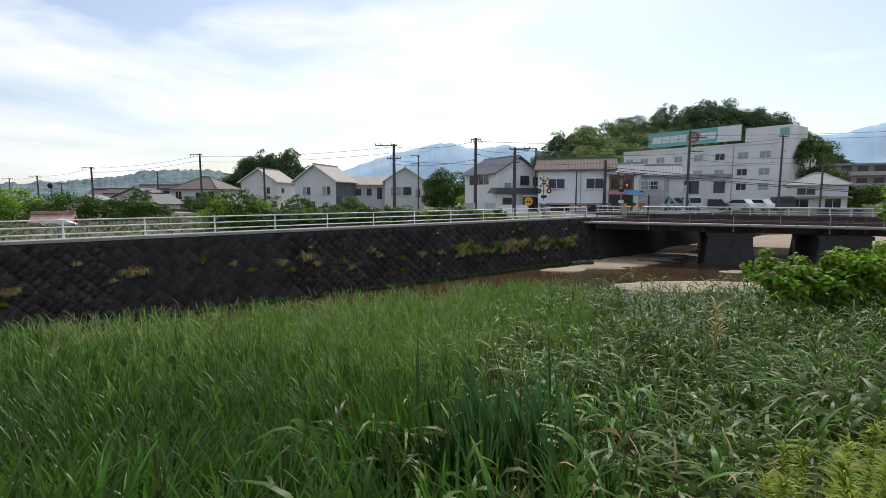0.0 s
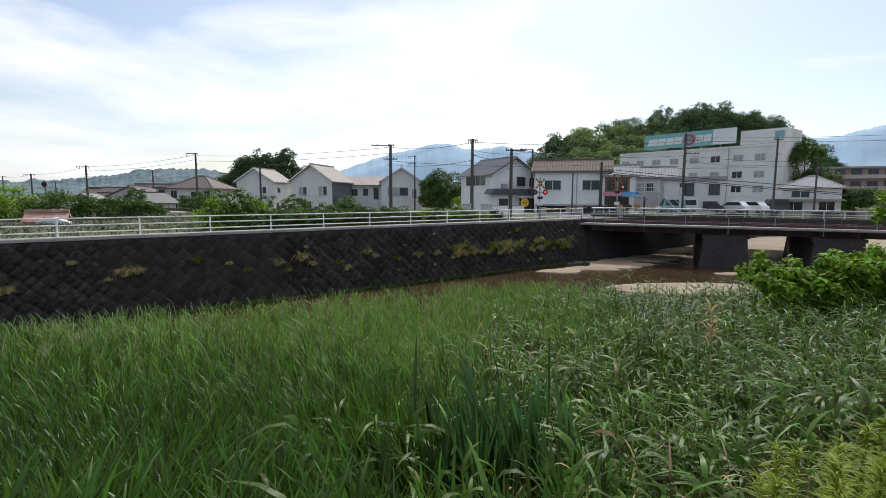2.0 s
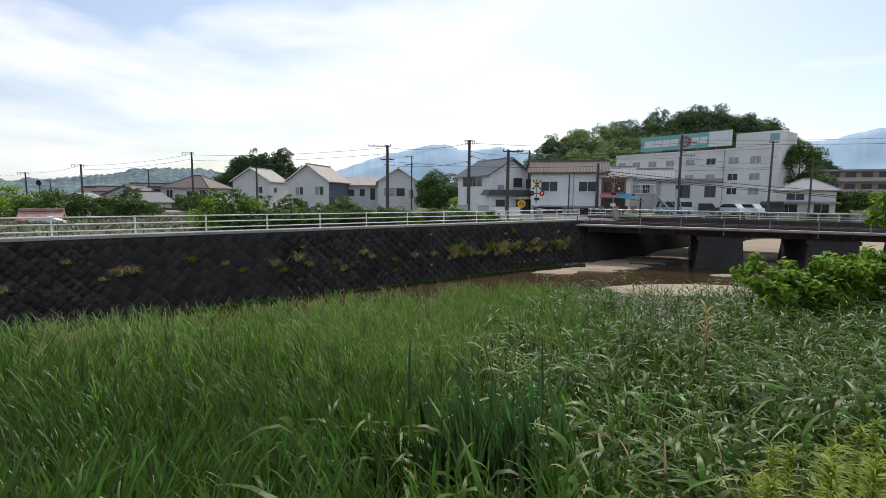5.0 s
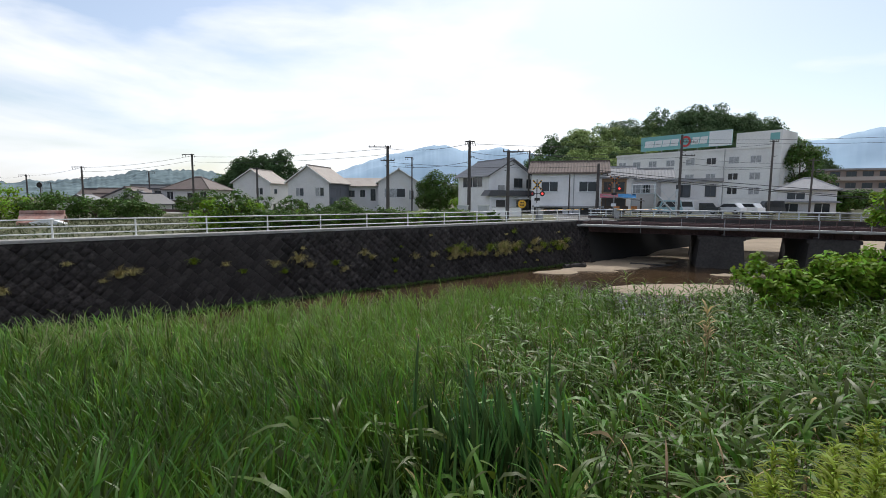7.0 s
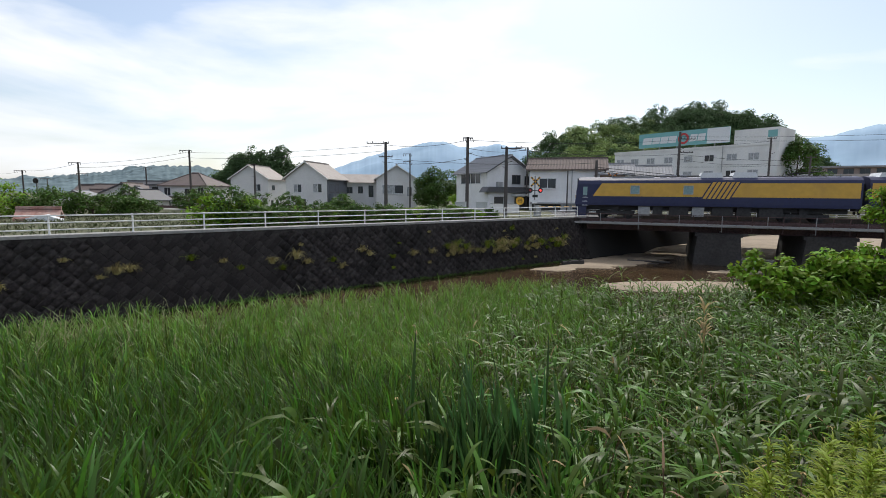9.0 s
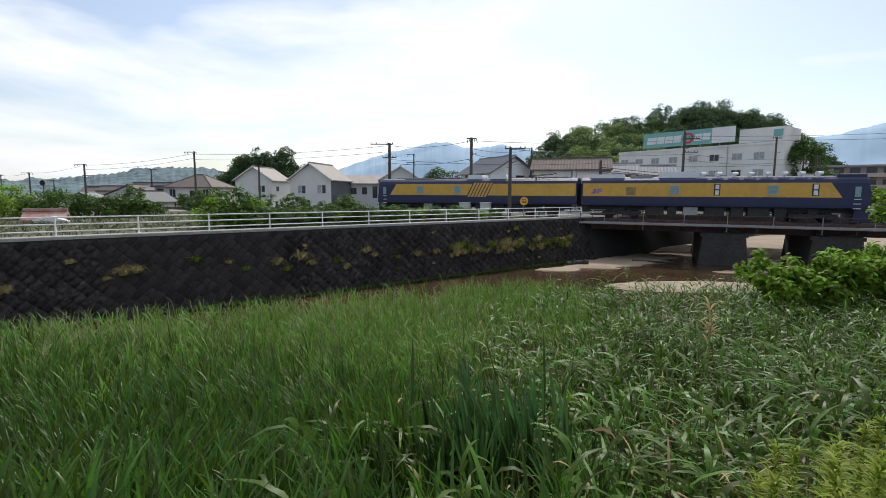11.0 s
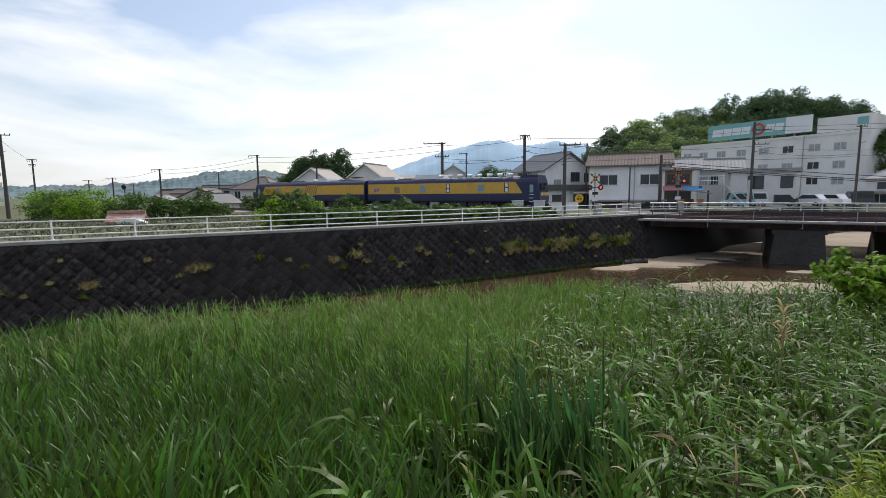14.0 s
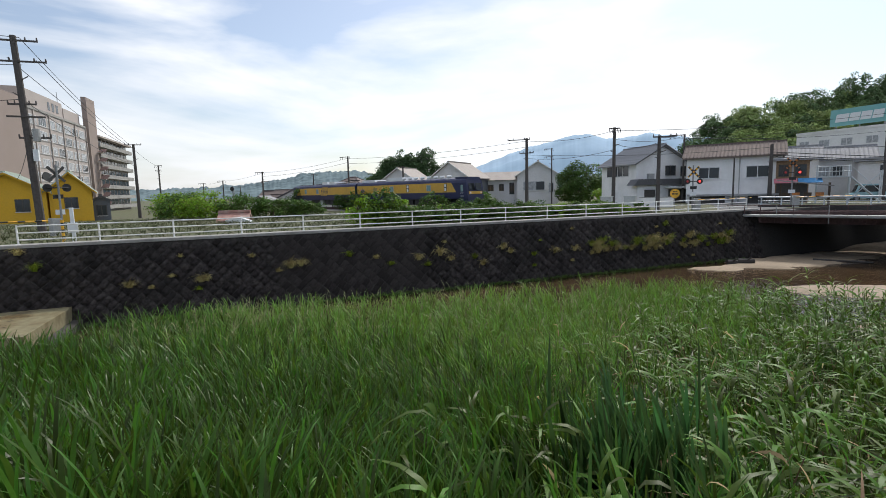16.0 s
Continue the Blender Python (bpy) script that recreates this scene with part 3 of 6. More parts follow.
def build_car(name, cab, label):
    c = thing(name, label, "train car", "cars of the inspection train")
    half = 10.3
    car_body(c, half, cab)
    rng = random.Random(5 + cab)
    for x in (-6.9, 6.9):
        bogie(c, x)
    y = -1.462
    z0, z1 = 1.98, 3.1
    for side in (-1, 1):
        yy = y if side < 0 else 1.462 - 0.024
        if cab < 0:
            slanted(c, "yellow_band", -half + 1.5, half - 0.12, z0, z1, 0.75, 0.0, yy, "yellow", "mustard yellow side band")
        else:
            slanted(c, "yellow_band", -half + 0.12, half - 1.75, z0, z1, 0.0, -0.75, yy, "yellow", "mustard yellow side band")
    if cab < 0:
        for i in range(6):
            x = -half + 10.15 + i * 0.33
            slanted(c, "stripe", x, x + 0.23, 1.84, 3.2, 0.7, 0.7, y - 0.008, "yellow", "slanting yellow stripe")
            slanted(c, "stripe", x + 0.235, x + 0.335, 1.83, 3.21, 0.7, 0.7, y - 0.010, "navy", "slanting navy stripe")
        slanted(c, "stripe", -half + 10.03, -half + 10.14, 1.83, 3.21, 0.7, 0.7, y - 0.010, "navy", "slanting navy stripe")
        wins = ((4.65, 5.3), (8.75, 9.4))
    else:
        wins = ((7.2, 7.85), (14.1, 14.75))
    for a, b in wins:
        window("window", c, -half + a, -half + b, 2.22, 2.86, y - 0.006, M["grey_box"], M["train_glass"], 0.05)
    if cab > 0:
        for a in (10.75, 17.3):
            part("doorway", boxes((-half + a - 0.35, -half + a + 0.1, y - 0.012, y + 0.02, 2.1, 3.02)), M["under"], c)
            for z in (2.15, 2.6):
                part("lamp_panel", boxes((-half + a - 0.25, -half + a + 0.02, y - 0.05, y, z, z + 0.36)), M["train_white"], c)
            part("hatch", boxes((-half + a - 2.4, -half + a - 0.4, y - 0.015, y, 2.12, 2.98)), M["yellow"], c)
        bm = boxes((-half + 1.0, -half + 1.25, y - 0.012, y, 2.2, 2.62), (-half + 0.85, -half + 1.0, y - 0.012, y, 2.2, 2.3), (-half + 1.35, -half + 1.5, y - 0.012, y, 2.2, 2.62), (-half + 1.5, -half + 1.75, y - 0.012, y, 2.5, 2.62), (-half + 1.5, -half + 1.75, y - 0.012, y, 2.35, 2.42))
        part("emblem", bm, M["purple"], c, "purple emblem")
        part("service_panel", boxes((-half + 3.7, -half + 4.5, y - 0.012, y, 2.1, 2.75)), M["dry"], c, "brown service panel")
    dx = cab * (half - 0.85)
    d = part("door", boxes((dx - 0.3, dx + 0.3, y - 0.004, y + 0.03, 1.1, 2.95)), M["navy"], c)
    part("pane", boxes((dx - 0.18, dx + 0.18, y - 0.02, y, 2.05, 2.8)), M["train_glass"], d)
    for z in (1.15, 1.5, 1.85):
        part("step", boxes((dx - 0.22, dx + 0.22, y - 0.05, y, z, z + 0.05)), M["train_white"], d)
    ex = cab * (half - 0.12)
    bm = bmesh.new()
    for ya, yb in ((-1.15, -0.08), (0.08, 1.15)):
        vs = [bm.verts.new(p) for p in ((ex + cab * 0.135, ya, 2.2), (ex + cab * 0.135, yb, 2.2), (ex - cab * 0.03, yb, 2.98), (ex - cab * 0.03, ya, 2.98))]
        bm.faces.new(vs)
    bmesh.ops.solidify(bm, geom=bm.faces[:], thickness=0.02)
    part("windscreen", bm, M["glass"], c, "dark windscreen of the driver's cab")
    part("front_band", boxes((cab * (half + 0.0) - 0.02, cab * (half + 0.0) + 0.02, -1.2, 1.2, 1.75, 2.05)), M["yellow"], c, "yellow band across the cab front")
    for yl in (-0.95, 0.95):
        part("headlight", tubes(((cab * half, yl, 1.9), (cab * (half + 0.05), yl, 1.9), 0.12, 0.11, 12)), M["train_white"], c)
    part("skirt", boxes((cab * (half - 0.5) - 0.45, cab * (half - 0.5) + 0.45, -1.3, 1.3, 0.25, 1.24)), M["navy"], c)
    part("coupler", tubes(((cab * half, 0, 0.85), (cab * (half + 0.4), 0, 0.85), 0.09, 0.12, 8)), M["under"], c)
    part("coupler", tubes(((-cab * half, 0, 0.85), (-cab * (half + 0.12), 0, 0.85), 0.12, 0.12, 8)), M["under"], c)
    part("gangway", boxes((-cab * (half + 0.05) - 0.1, -cab * (half + 0.05) + 0.1, -0.5, 0.5, 1.0, 3.1)), M["under"], c)
    x = -5.0
    while x < 5.0:
        w = rng.uniform(0.7, 1.7)
        part("equipment_box", boxes((x, x + w, -1.25, -0.5, rng.uniform(0.35, 0.5), 1.24)), M["grey_box" if rng.random() < 0.45 else "under"], c)
        x += w + rng.uniform(0.15, 0.6)
    part("underframe", boxes((-9.7, 9.7, -0.85, 0.85, 0.78, 1.22)), M["under"], c)
    part("pipe_run", tubes(((-9.6, -1.3, 1.18), (9.6, -1.3, 1.18), 0.05, 0.05, 6)), M["under"], c)

    def unit(x0, x1, h, w=1.0):
        bm = bmesh.new()
        prism(bm, [(x0, 3.55), (x1, 3.55), (x1 - 0.15, 3.6 + h), (x0 + 0.15, 3.6 + h)], -w, w)
        part("roof_unit", bm, M["train_white"], c, "white roof air conditioner")
    if cab < 0:
        unit(-half + 9.9, -half + 11.6, 0.38)
        unit(-half + 12.2, -half + 14.0, 0.38)
        for x in (6.9, 7.7, 8.5):
            part("vent_cowl", box(bmesh.new(), -half + x, -half + x + 0.5, -0.5, 0.5, 3.55, 3.82, 0.04), M["train_roof"], c)
        part("roof_pipe", tubes(((-half + 2.0, -0.95, 3.66), (half - 0.6, -0.95, 3.66), 0.035)), M["under"], c)
        part("roof_plate", boxes((-half + 3.0, -half + 6.4, -1.0, 1.0, 3.58, 3.68)), M["train_roof"], c)
        for i in range(5):
            x = -half + 15.8 + i * 0.9
            part("insulator", tubes(((x, -0.7, 3.5), (x, -0.7, 3.82), 0.07, 0.05, 8), ((x, 0.7, 3.5), (x, 0.7, 3.82), 0.07, 0.05, 8)), M["grey_box"], c)
        pan = part("pantograph", tubes(((half - 4.6, -0.7, 3.84), (half - 2.6, -0.7, 4.0), 0.03), ((half - 4.6, 0.7, 3.84), (half - 2.6, 0.7, 4.0), 0.03), ((half - 2.6, -0.8, 4.02), (half - 2.6, 0.8, 4.02), 0.04), ((half - 2.2, -0.8, 4.05), (half - 2.2, 0.8, 4.05), 0.04), ((half - 4.2, -0.6, 3.6), (half - 4.6, -0.6, 3.84), 0.04), ((half - 4.2, 0.6, 3.6), (half - 4.6, 0.6, 3.84), 0.04)), M["under"], c, "folded pantograph")
    else:
        unit(-half + 0.6, -half + 3.6, 0.3)
        unit(-half + 6.2, -half + 9.4, 0.45)
        part("roof_plate", boxes((-half + 4.0, -half + 5.8, -1.0, 1.0, 3.58, 3.7)), M["train_roof"], c)
        for i in range(8):
            x = -half + 9.6 + i * 1.12
            bm = tubes(((x, -1.0, 3.5), (x, -1.0, 3.75), 0.04, 0.04, 6))
            tube(bm, (x - 0.2, -1.15, 3.78), (x + 0.22, -0.9, 3.86), 0.2, 0.12, 10)
            part("floodlight", bm, M["train_white"], c, "white roof floodlight")
            part("lamp_base", boxes((x - 0.5, x + 0.2, -1.25, -0.6, 3.38, 3.52)), M["train_roof"], c)
        part("cab_roof", boxes((half - 2.1, half - 0.3, -1.15, 1.15, 3.52, 3.72)), M["navy"], c)
    return c


CAR_A = build_car("train_car", -1, "navy and mustard yellow inspection railcar with slanting stripes")
CAR_B = build_car("train_car", 1, "navy and mustard yellow inspection railcar with roof floodlights")


# ---- houses ----
def gable_house(label, m, w, d, base, eave, ridge, wall, roof, wins=(), side_wins=(), along=False, over=0.45, ribs=0.0, name="house", trim="white_paint"):
    """Front at -y. along: the ridge runs along the front (x), or else away from it (y)."""
    h = thing(name, label, "house", m=m)
    bm = bmesh.new()
    if along:
        prism(bm, [(-d / 2, base), (d / 2, base), (d / 2, eave), (0, ridge), (-d / 2, eave)], -w / 2, w / 2)
        for v in bm.verts:
            v.co = Vector((v.co.y, v.co.x, v.co.z))
        bmesh.ops.recalc_face_normals(bm, faces=bm.faces[:])
        span, length = d, w
    else:
        prism(bm, [(-w / 2, base), (w / 2, base), (w / 2, eave), (0, ridge), (-w / 2, eave)], -d / 2, d / 2)
        span, length = w, d
    part("wall", bm, M[wall], h)
    for sgn in (-1, 1):
        bm = bmesh.new()
        slope = (ridge - eave) / (span / 2)
        e = span / 2 + over
        ze = eave - over * slope
        prism(bm, [(0, ridge + 0.03), (sgn * e, ze + 0.03), (sgn * e, ze + 0.2), (0, ridge + 0.22)], -length / 2 - over, length / 2 + over)
        if along:
            for v in bm.verts:
                v.co = Vector((v.co.y, v.co.x, v.co.z))
        bmesh.ops.recalc_face_normals(bm, faces=bm.faces[:])
        ro = part("roof", bm, M[roof], h)
        if ribs:
            bm = bmesh.new()
            a = [bm.verts.new((x, o, z)) for x, z in ((0, ridge + 0.2), (sgn * e, ze + 0.18)) for o in (-0.1, 0.1)]
            b = [bm.verts.new((x, 0, z + 0.13)) for x, z in ((0, ridge + 0.2), (sgn * e, ze + 0.18))]
            for f in ((a[0], a[2], b[1], b[0]), (a[1], b[0], b[1], a[3]), (a[2], a[3], b[1])):
                bm.faces.new(f)
            if along:
                for v in bm.verts:
                    v.co = Vector((v.co.y, v.co.x, v.co.z))
            bmesh.ops.recalc_face_normals(bm, faces=bm.faces[:])
            me = mesh_of(bm, M[roof])
            for i in range(int((length + 2 * over) / ribs) + 1):
                row = new("roof_rib", me)
                row.parent = ro
                d_ = -length / 2 - over + i * ribs
                row.location = (d_, 0, 0) if along else (0, d_, 0)
    L2 = length / 2 + over
    cap = boxes((-L2, L2, -0.16, 0.16, ridge + 0.17, ridge + 0.36)) if along else boxes((-0.16, 0.16, -L2, L2, ridge + 0.17, ridge + 0.36))
    part("ridge_cap", cap, M[roof], h)
    if trim and not along:
        for sgn in (-1, 1):
            slope = (ridge - eave) / (span / 2)
            e = span / 2 + over
            bm = prism(bmesh.new(), [(0, ridge + 0.02), (sgn * e, eave - over * slope + 0.02), (sgn * e, eave - over * slope + 0.21), (0, ridge + 0.23)], -L2 - 0.05, -L2)
            part("bargeboard", bm, M[trim], h)
    for x0, x1, z0, z1 in wins:
        w_ = window("window", h, x0, x1, z0, z1, -d / 2, M["frame_white" if trim == "white_paint" else "frame_dark"], M["glass"], 0.08, 1)
        xm = x0 + (x1 - x0) * (0.5 if int(x0 * 10) % 2 else 0.62)
        if wall == "cream":
            part("curtain", boxes((x0 + 0.04, xm - 0.05, -d / 2 - 0.024, -d / 2 - 0.019, z0 + 0.03, z1 - 0.03)), M["curtain"], w_, "pale curtain behind the glass")
        part("window_sill", boxes((x0 - 0.12, x1 + 0.12, -d / 2 - 0.12, -d / 2, z0 - 0.14, z0 - 0.08)), M["frame_white"], w_)
    for y0, y1, z0, z1 in side_wins:
        o = window("window", h, y0, y1, z0, z1, 0, M["frame_dark"], M["glass"], 0.07, 1)
        o.matrix_local = pose(w / 2, 0, 0, 0, 0, 90)
    return h


def hip_house(label, m, w, d, base, eave, ridge, wall, roof, wins=(), over=0.6):
    """Front at -y, a roof with four slopes and a short ridge along x."""
    h = thing("house", label, "house", m=m)
    part("wall", boxes((-w / 2, w / 2, -d / 2, d / 2, base, eave)), M[wall], h)
    x, y, r = w / 2 + over, d / 2 + over, max(0.4, (w - d) / 2)
    bm = bmesh.new()
    lo = [bm.verts.new(p) for p in ((-x, -y, eave - 0.05), (x, -y, eave - 0.05), (x, y, eave - 0.05), (-x, y, eave - 0.05))]
    up = [bm.verts.new(p) for p in ((-x, -y, eave + 0.12), (x, -y, eave + 0.12), (x, y, eave + 0.12), (-x, y, eave + 0.12))]
    a, b = bm.verts.new((-r, 0, ridge)), bm.verts.new((r, 0, ridge))
    for f in ((lo[3], lo[2], lo[1], lo[0]), (up[0], up[1], b, a), (up[1], up[2], b), (up[2], up[3], a, b), (up[3], up[0], a), *[(lo[i], lo[(i + 1) % 4], up[(i + 1) % 4], up[i]) for i in range(4)]):
        bm.faces.new(f)
    bmesh.ops.recalc_face_normals(bm, faces=bm.faces[:])
    part("roof", bm, M[roof], h)
    bm = tubes(((-r, 0, ridge), (r, 0, ridge), 0.16))
    for sx, ex in ((-x, -r), (x, r)):
        for sy in (-y, y):
            tube(bm, (sx, sy, eave + 0.1), (ex, 0, ridge), 0.13, 0.13, 6)
    part("ridge_cap", bm, M[roof], h)
    for x0, x1, z0, z1 in wins:
        window("window", h, x0, x1, z0, z1, -d / 2, M["frame_white"], M["glass"], 0.08, 1)
    return h


def build_houses():
    gable_house("cream two-storey house with a beige gable roof", pose(-35.5, 99.5, 0, 0, 0, -5), 7.4, 9.0, -1.2, 4.5, 6.9, "cream", "slate",
                ((0.9, 2.2, 2.2, 3.4), (-1.2, -0.3, -0.3, 0.8)), ((-2.6, -1.5, 2.4, 3.2), (-3.2, -2.4, -0.9, 0.3), (-0.5, 0.4, -0.7, 0.2)))
    h = gable_house("cream two-storey house with a dark grey side wall", pose(-21.6, 90.2, 0, 0, 0, -12), 7.8, 9.0, -1.2, 4.4, 7.1, "cream", "slate",
                    ((-2.3, -0.9, 2.0, 3.3), (1.4, 2.9, 2.0, 3.4), (-1.5, -0.1, -1.0, 0.8)), ((-3.4, -1.6, 2.0, 3.3), (-0.8, 0.3, 2.0, 3.4)))
    part("side_panel", boxes((3.9, 3.93, -4.45, 4.45, -1.2, 4.35)), M["grey_siding"], h, "dark grey siding")
    part("balcony", boxes((3.93, 4.9, -3.9, 0.4, 0.6, 1.7)), M["grey_siding"], h, "dark grey balcony")
    h = gable_house("cream two-storey house with a balcony window", pose(-7.4, 96.5, 0, 0, 0, 3), 7.6, 9.0, -1.2, 4.6, 7.0, "cream", "slate",
                    ((-2.6, 1.2, 1.9, 3.4), (2.0, 2.8, 1.5, 3.1)))
    part("wing", boxes((-10.5, -3.8, -2.0, 4.4, -1.2, 3.9)), M["cream"], h)
    bm = bmesh.new()
    prism(bm, [(-3.0, 3.9), (5.0, 3.9), (1.2, 5.6)], -11.0, -3.4)
    for v in bm.verts:
        v.co = Vector((v.co.y, v.co.x, v.co.z))
    bmesh.ops.recalc_face_normals(bm, faces=bm.faces[:])
    part("wing_roof", bm, M["slate"], h)
    for x0, x1, z0, z1 in ((-9.6, -8.6, 1.9, 3.0), (-7.4, -6.6, 1.9, 3.1), (-5.4, -4.6, 1.2, 3.3)):
        window("window", h, x0, x1, z0, z1, -2.0, M["frame_dark"], M["glass"], 0.07, 1)
    # the tiled house by the crossing
    h = gable_house("white plastered house with a grey tiled gable roof", pose(8.4, 70.5, 0, 0, 0, 28), 7.4, 8.0, -0.4, 4.9, 7.0, "plaster", "tile_grey",
                    ((0.5, 1.8, 3.4, 4.5), (2.7, 3.3, 3.3, 4.4)), ribs=0.42, trim="tile_dark")
    part("lower_roof", prism(bmesh.new(), [(-5.0, 2.15), (4.4, 2.15), (3.9, 2.9), (-4.4, 2.9)], -5.6, -3.95), M["tile_dark"], h, "dark tiled lean-to roof")
    part("annex", boxes((-4.2, 3.8, -5.0, -4.0, -0.4, 2.2)), M["plaster"], h)
    part("awning", boxes((-0.4, 4.2, -6.2, -5.0, 1.75, 1.95)), M["white_paint"], h, "white shop awning")
    part("doorway", boxes((-3.2, -1.7, -5.05, -4.98, -0.3, 1.6)), M["frame_dark"], h)
    part("shop_front", boxes((0.2, 3.6, -5.05, -4.98, -0.3, 1.6)), M["frame_dark"], h)
    w = window("window", h, -2.6, 2.4, 3.4, 4.7, 0, M["frame_white"], M["glass"], 0.1, 3)
    w.matrix_local = pose(-3.7, 0, 0, 0, 0, -90)
    part("air_conditioner", boxes((-2.2, -1.4, -4.4, -4.0, 2.9, 3.6)), M["grey_box"], h, "grey air conditioner")
    # the long white house
    h = gable_house("white two-storey house with a pinkish tiled roof", pose(17.6, 64.6, 0, 0, 0, -17), 9.2, 6.0, -0.5, 5.15, 6.5, "plaster", "tile_brown",
                    ((-3.3, -1.3, 2.8, 3.95), (1.4, 3.4, 2.8, 3.95)), along=True, ribs=0.38)
    part("shop_canopy", boxes((-4.4, 4.4, -3.9, -3.0, 0.75, 0.95)), M["grey_box"], h, "grey canopy over the ground floor")
    part("shop_front", boxes((-4.2, -0.6, -3.06, -2.98, -0.5, 0.7)), M["frame_dark"], h)
    part("shop_front", boxes((1.6, 4.0, -3.06, -2.98, -0.5, 0.7)), M["frame_dark"], h)
    part("downpipe", tubes(((0.7, -3.08, -0.5), (0.7, -3.08, 5.0), 0.05)), M["grey_box"], h)
    # lower roofs beside it
    gable_house("small house with a grey tiled roof", pose(26.8, 73.0, 0, 0, 0, -20), 5.0, 6.0, -0.4, 5.0, 6.4, "cream", "tile_grey", ((-1.2, 1.2, 2.8, 4.2),), along=True, ribs=0.45)
    gable_house("house with a pale grey tiled roof", pose(32.6, 75.5, 0, 0, 0, -20), 6.8, 6.0, -0.4, 4.9, 6.3, "cream", "tile_grey", ((-2.0, 0.4, 2.8, 4.0),), along=True, ribs=0.45)
    h = thing("house", "beige flat-roofed two-storey house with dark window", "house", m=pose(36.6, 70.0, 0, 0, 0, -28))
    part("wall", boxes((-3.6, 3.6, -3, 3, -0.4, 4.3)), M["cream"], h)
    part("roof", boxes((-4.0, 4.1, -3.5, 3.4, 4.3, 4.75)), M["tile_grey"], h)
    for x0, x1, z0, z1 in ((-1.6, 0.1, 2.2, 3.8), (2.0, 3.2, 2.3, 3.7), (-2.6, -0.6, -0.2, 1.5), (1.4, 3.0, 0.2, 1.3)):
        window("window", h, x0, x1, z0, z1, -3, M["frame_dark"], M["glass"], 0.07, 1)
    h = hip_house("grey house with a pale hipped roof near the trees", pose(63.8, 83.0, 0, 0, 0, -38), 8.0, 6.8, -0.4, 3.5, 5.6, "cream", "tile_grey",
                  ((-2.6, -0.2, 2.0, 3.0), (-3.4, -1.0, -0.2, 1.2), (1.2, 3.2, -0.1, 1.3)))
    part("lower_roof", prism(bmesh.new(), [(-4.7, 1.45), (4.7, 1.45), (4.3, 1.75), (-4.3, 1.75)], -4.6, -3.39), M["tile_grey"], h, "pale lean-to roof")
    # low tiled roofs far off
    for i, (x, y, w, zr, rz) in enumerate(((-80, 128, 14, 3.4, 8), (-70, 122, 12, 4.2, -6), (-92, 140, 16, 3.2, 4), (-66, 112, 9, 2.6, 12), (-72, 108, 8, 2.0, -14), (-100, 150, 14, 3.6, 10))):
        gable_house("low house with a dark tiled roof beyond the fields", pose(x, y, 0, 0, 0, rz), w, 8, -1.2, zr - 2.2, zr, "cream", "tile_dark" if i % 2 else "tile_umber", ((-2, 1, zr - 3.6, zr - 2.5),), along=True)
    h = hip_house("house with a brown hipped roof and dark windows", pose(-49.5, 102, 0, 0, 0, -8), 9.5, 8, -1.2, 3.0, 5.7, "cream", "tile_umber",
                  ((-4.2, -2.9, 1.1, 2.6), (0.2, 2.4, 1.1, 2.4), (3.0, 4.2, 1.1, 2.6), (-4.4, -3.0, -1.0, 0.2)))
    part("lower_roof", prism(bmesh.new(), [(-6.4, 0.55), (5.4, 0.55), (5.0, 0.95), (-6.0, 0.95)], -5.4, -3.98), M["tile_umber"], h, "brown lean-to roof")
    part("wing", boxes((-8.6, -4.74, -2.6, 3.2, -1.2, 3.1)), M["cream"], h)
    part("wing_roof", prism(bmesh.new(), [(-9.2, 3.1), (-4.6, 3.1), (-4.6, 3.5), (-9.0, 3.35)], -3.2, 3.8), M["tile_dark"], h)
    window("window", h, -7.9, -6.7, 1.2, 2.7, -2.6, M["frame_dark"], M["glass"], 0.08, 1)
    # a huddle of dark tiled roofs before it
    for x, y, w, d, e, r, rz, mt in ((-58, 96, 7, 6, 0.8, 2.6, 25, "tile_dark"), (-53.5, 90, 6.5, 5.5, 0.4, 2.0, -20, "tile_dark"), (-62, 101, 9, 7, 1.3, 3.3, 5, "tile_umber"), (-66, 92, 7, 5, 0.3, 1.7, 12, "tile_grey")):
        gable_house("small house with a dark tiled gable roof", pose(x, y, 0, 0, 0, rz), w, d, -1.2, e, r, "cream", mt, ((-1.0, 0.8, e - 1.3, e - 0.3),), over=0.6, trim="tile_dark")


build_houses()


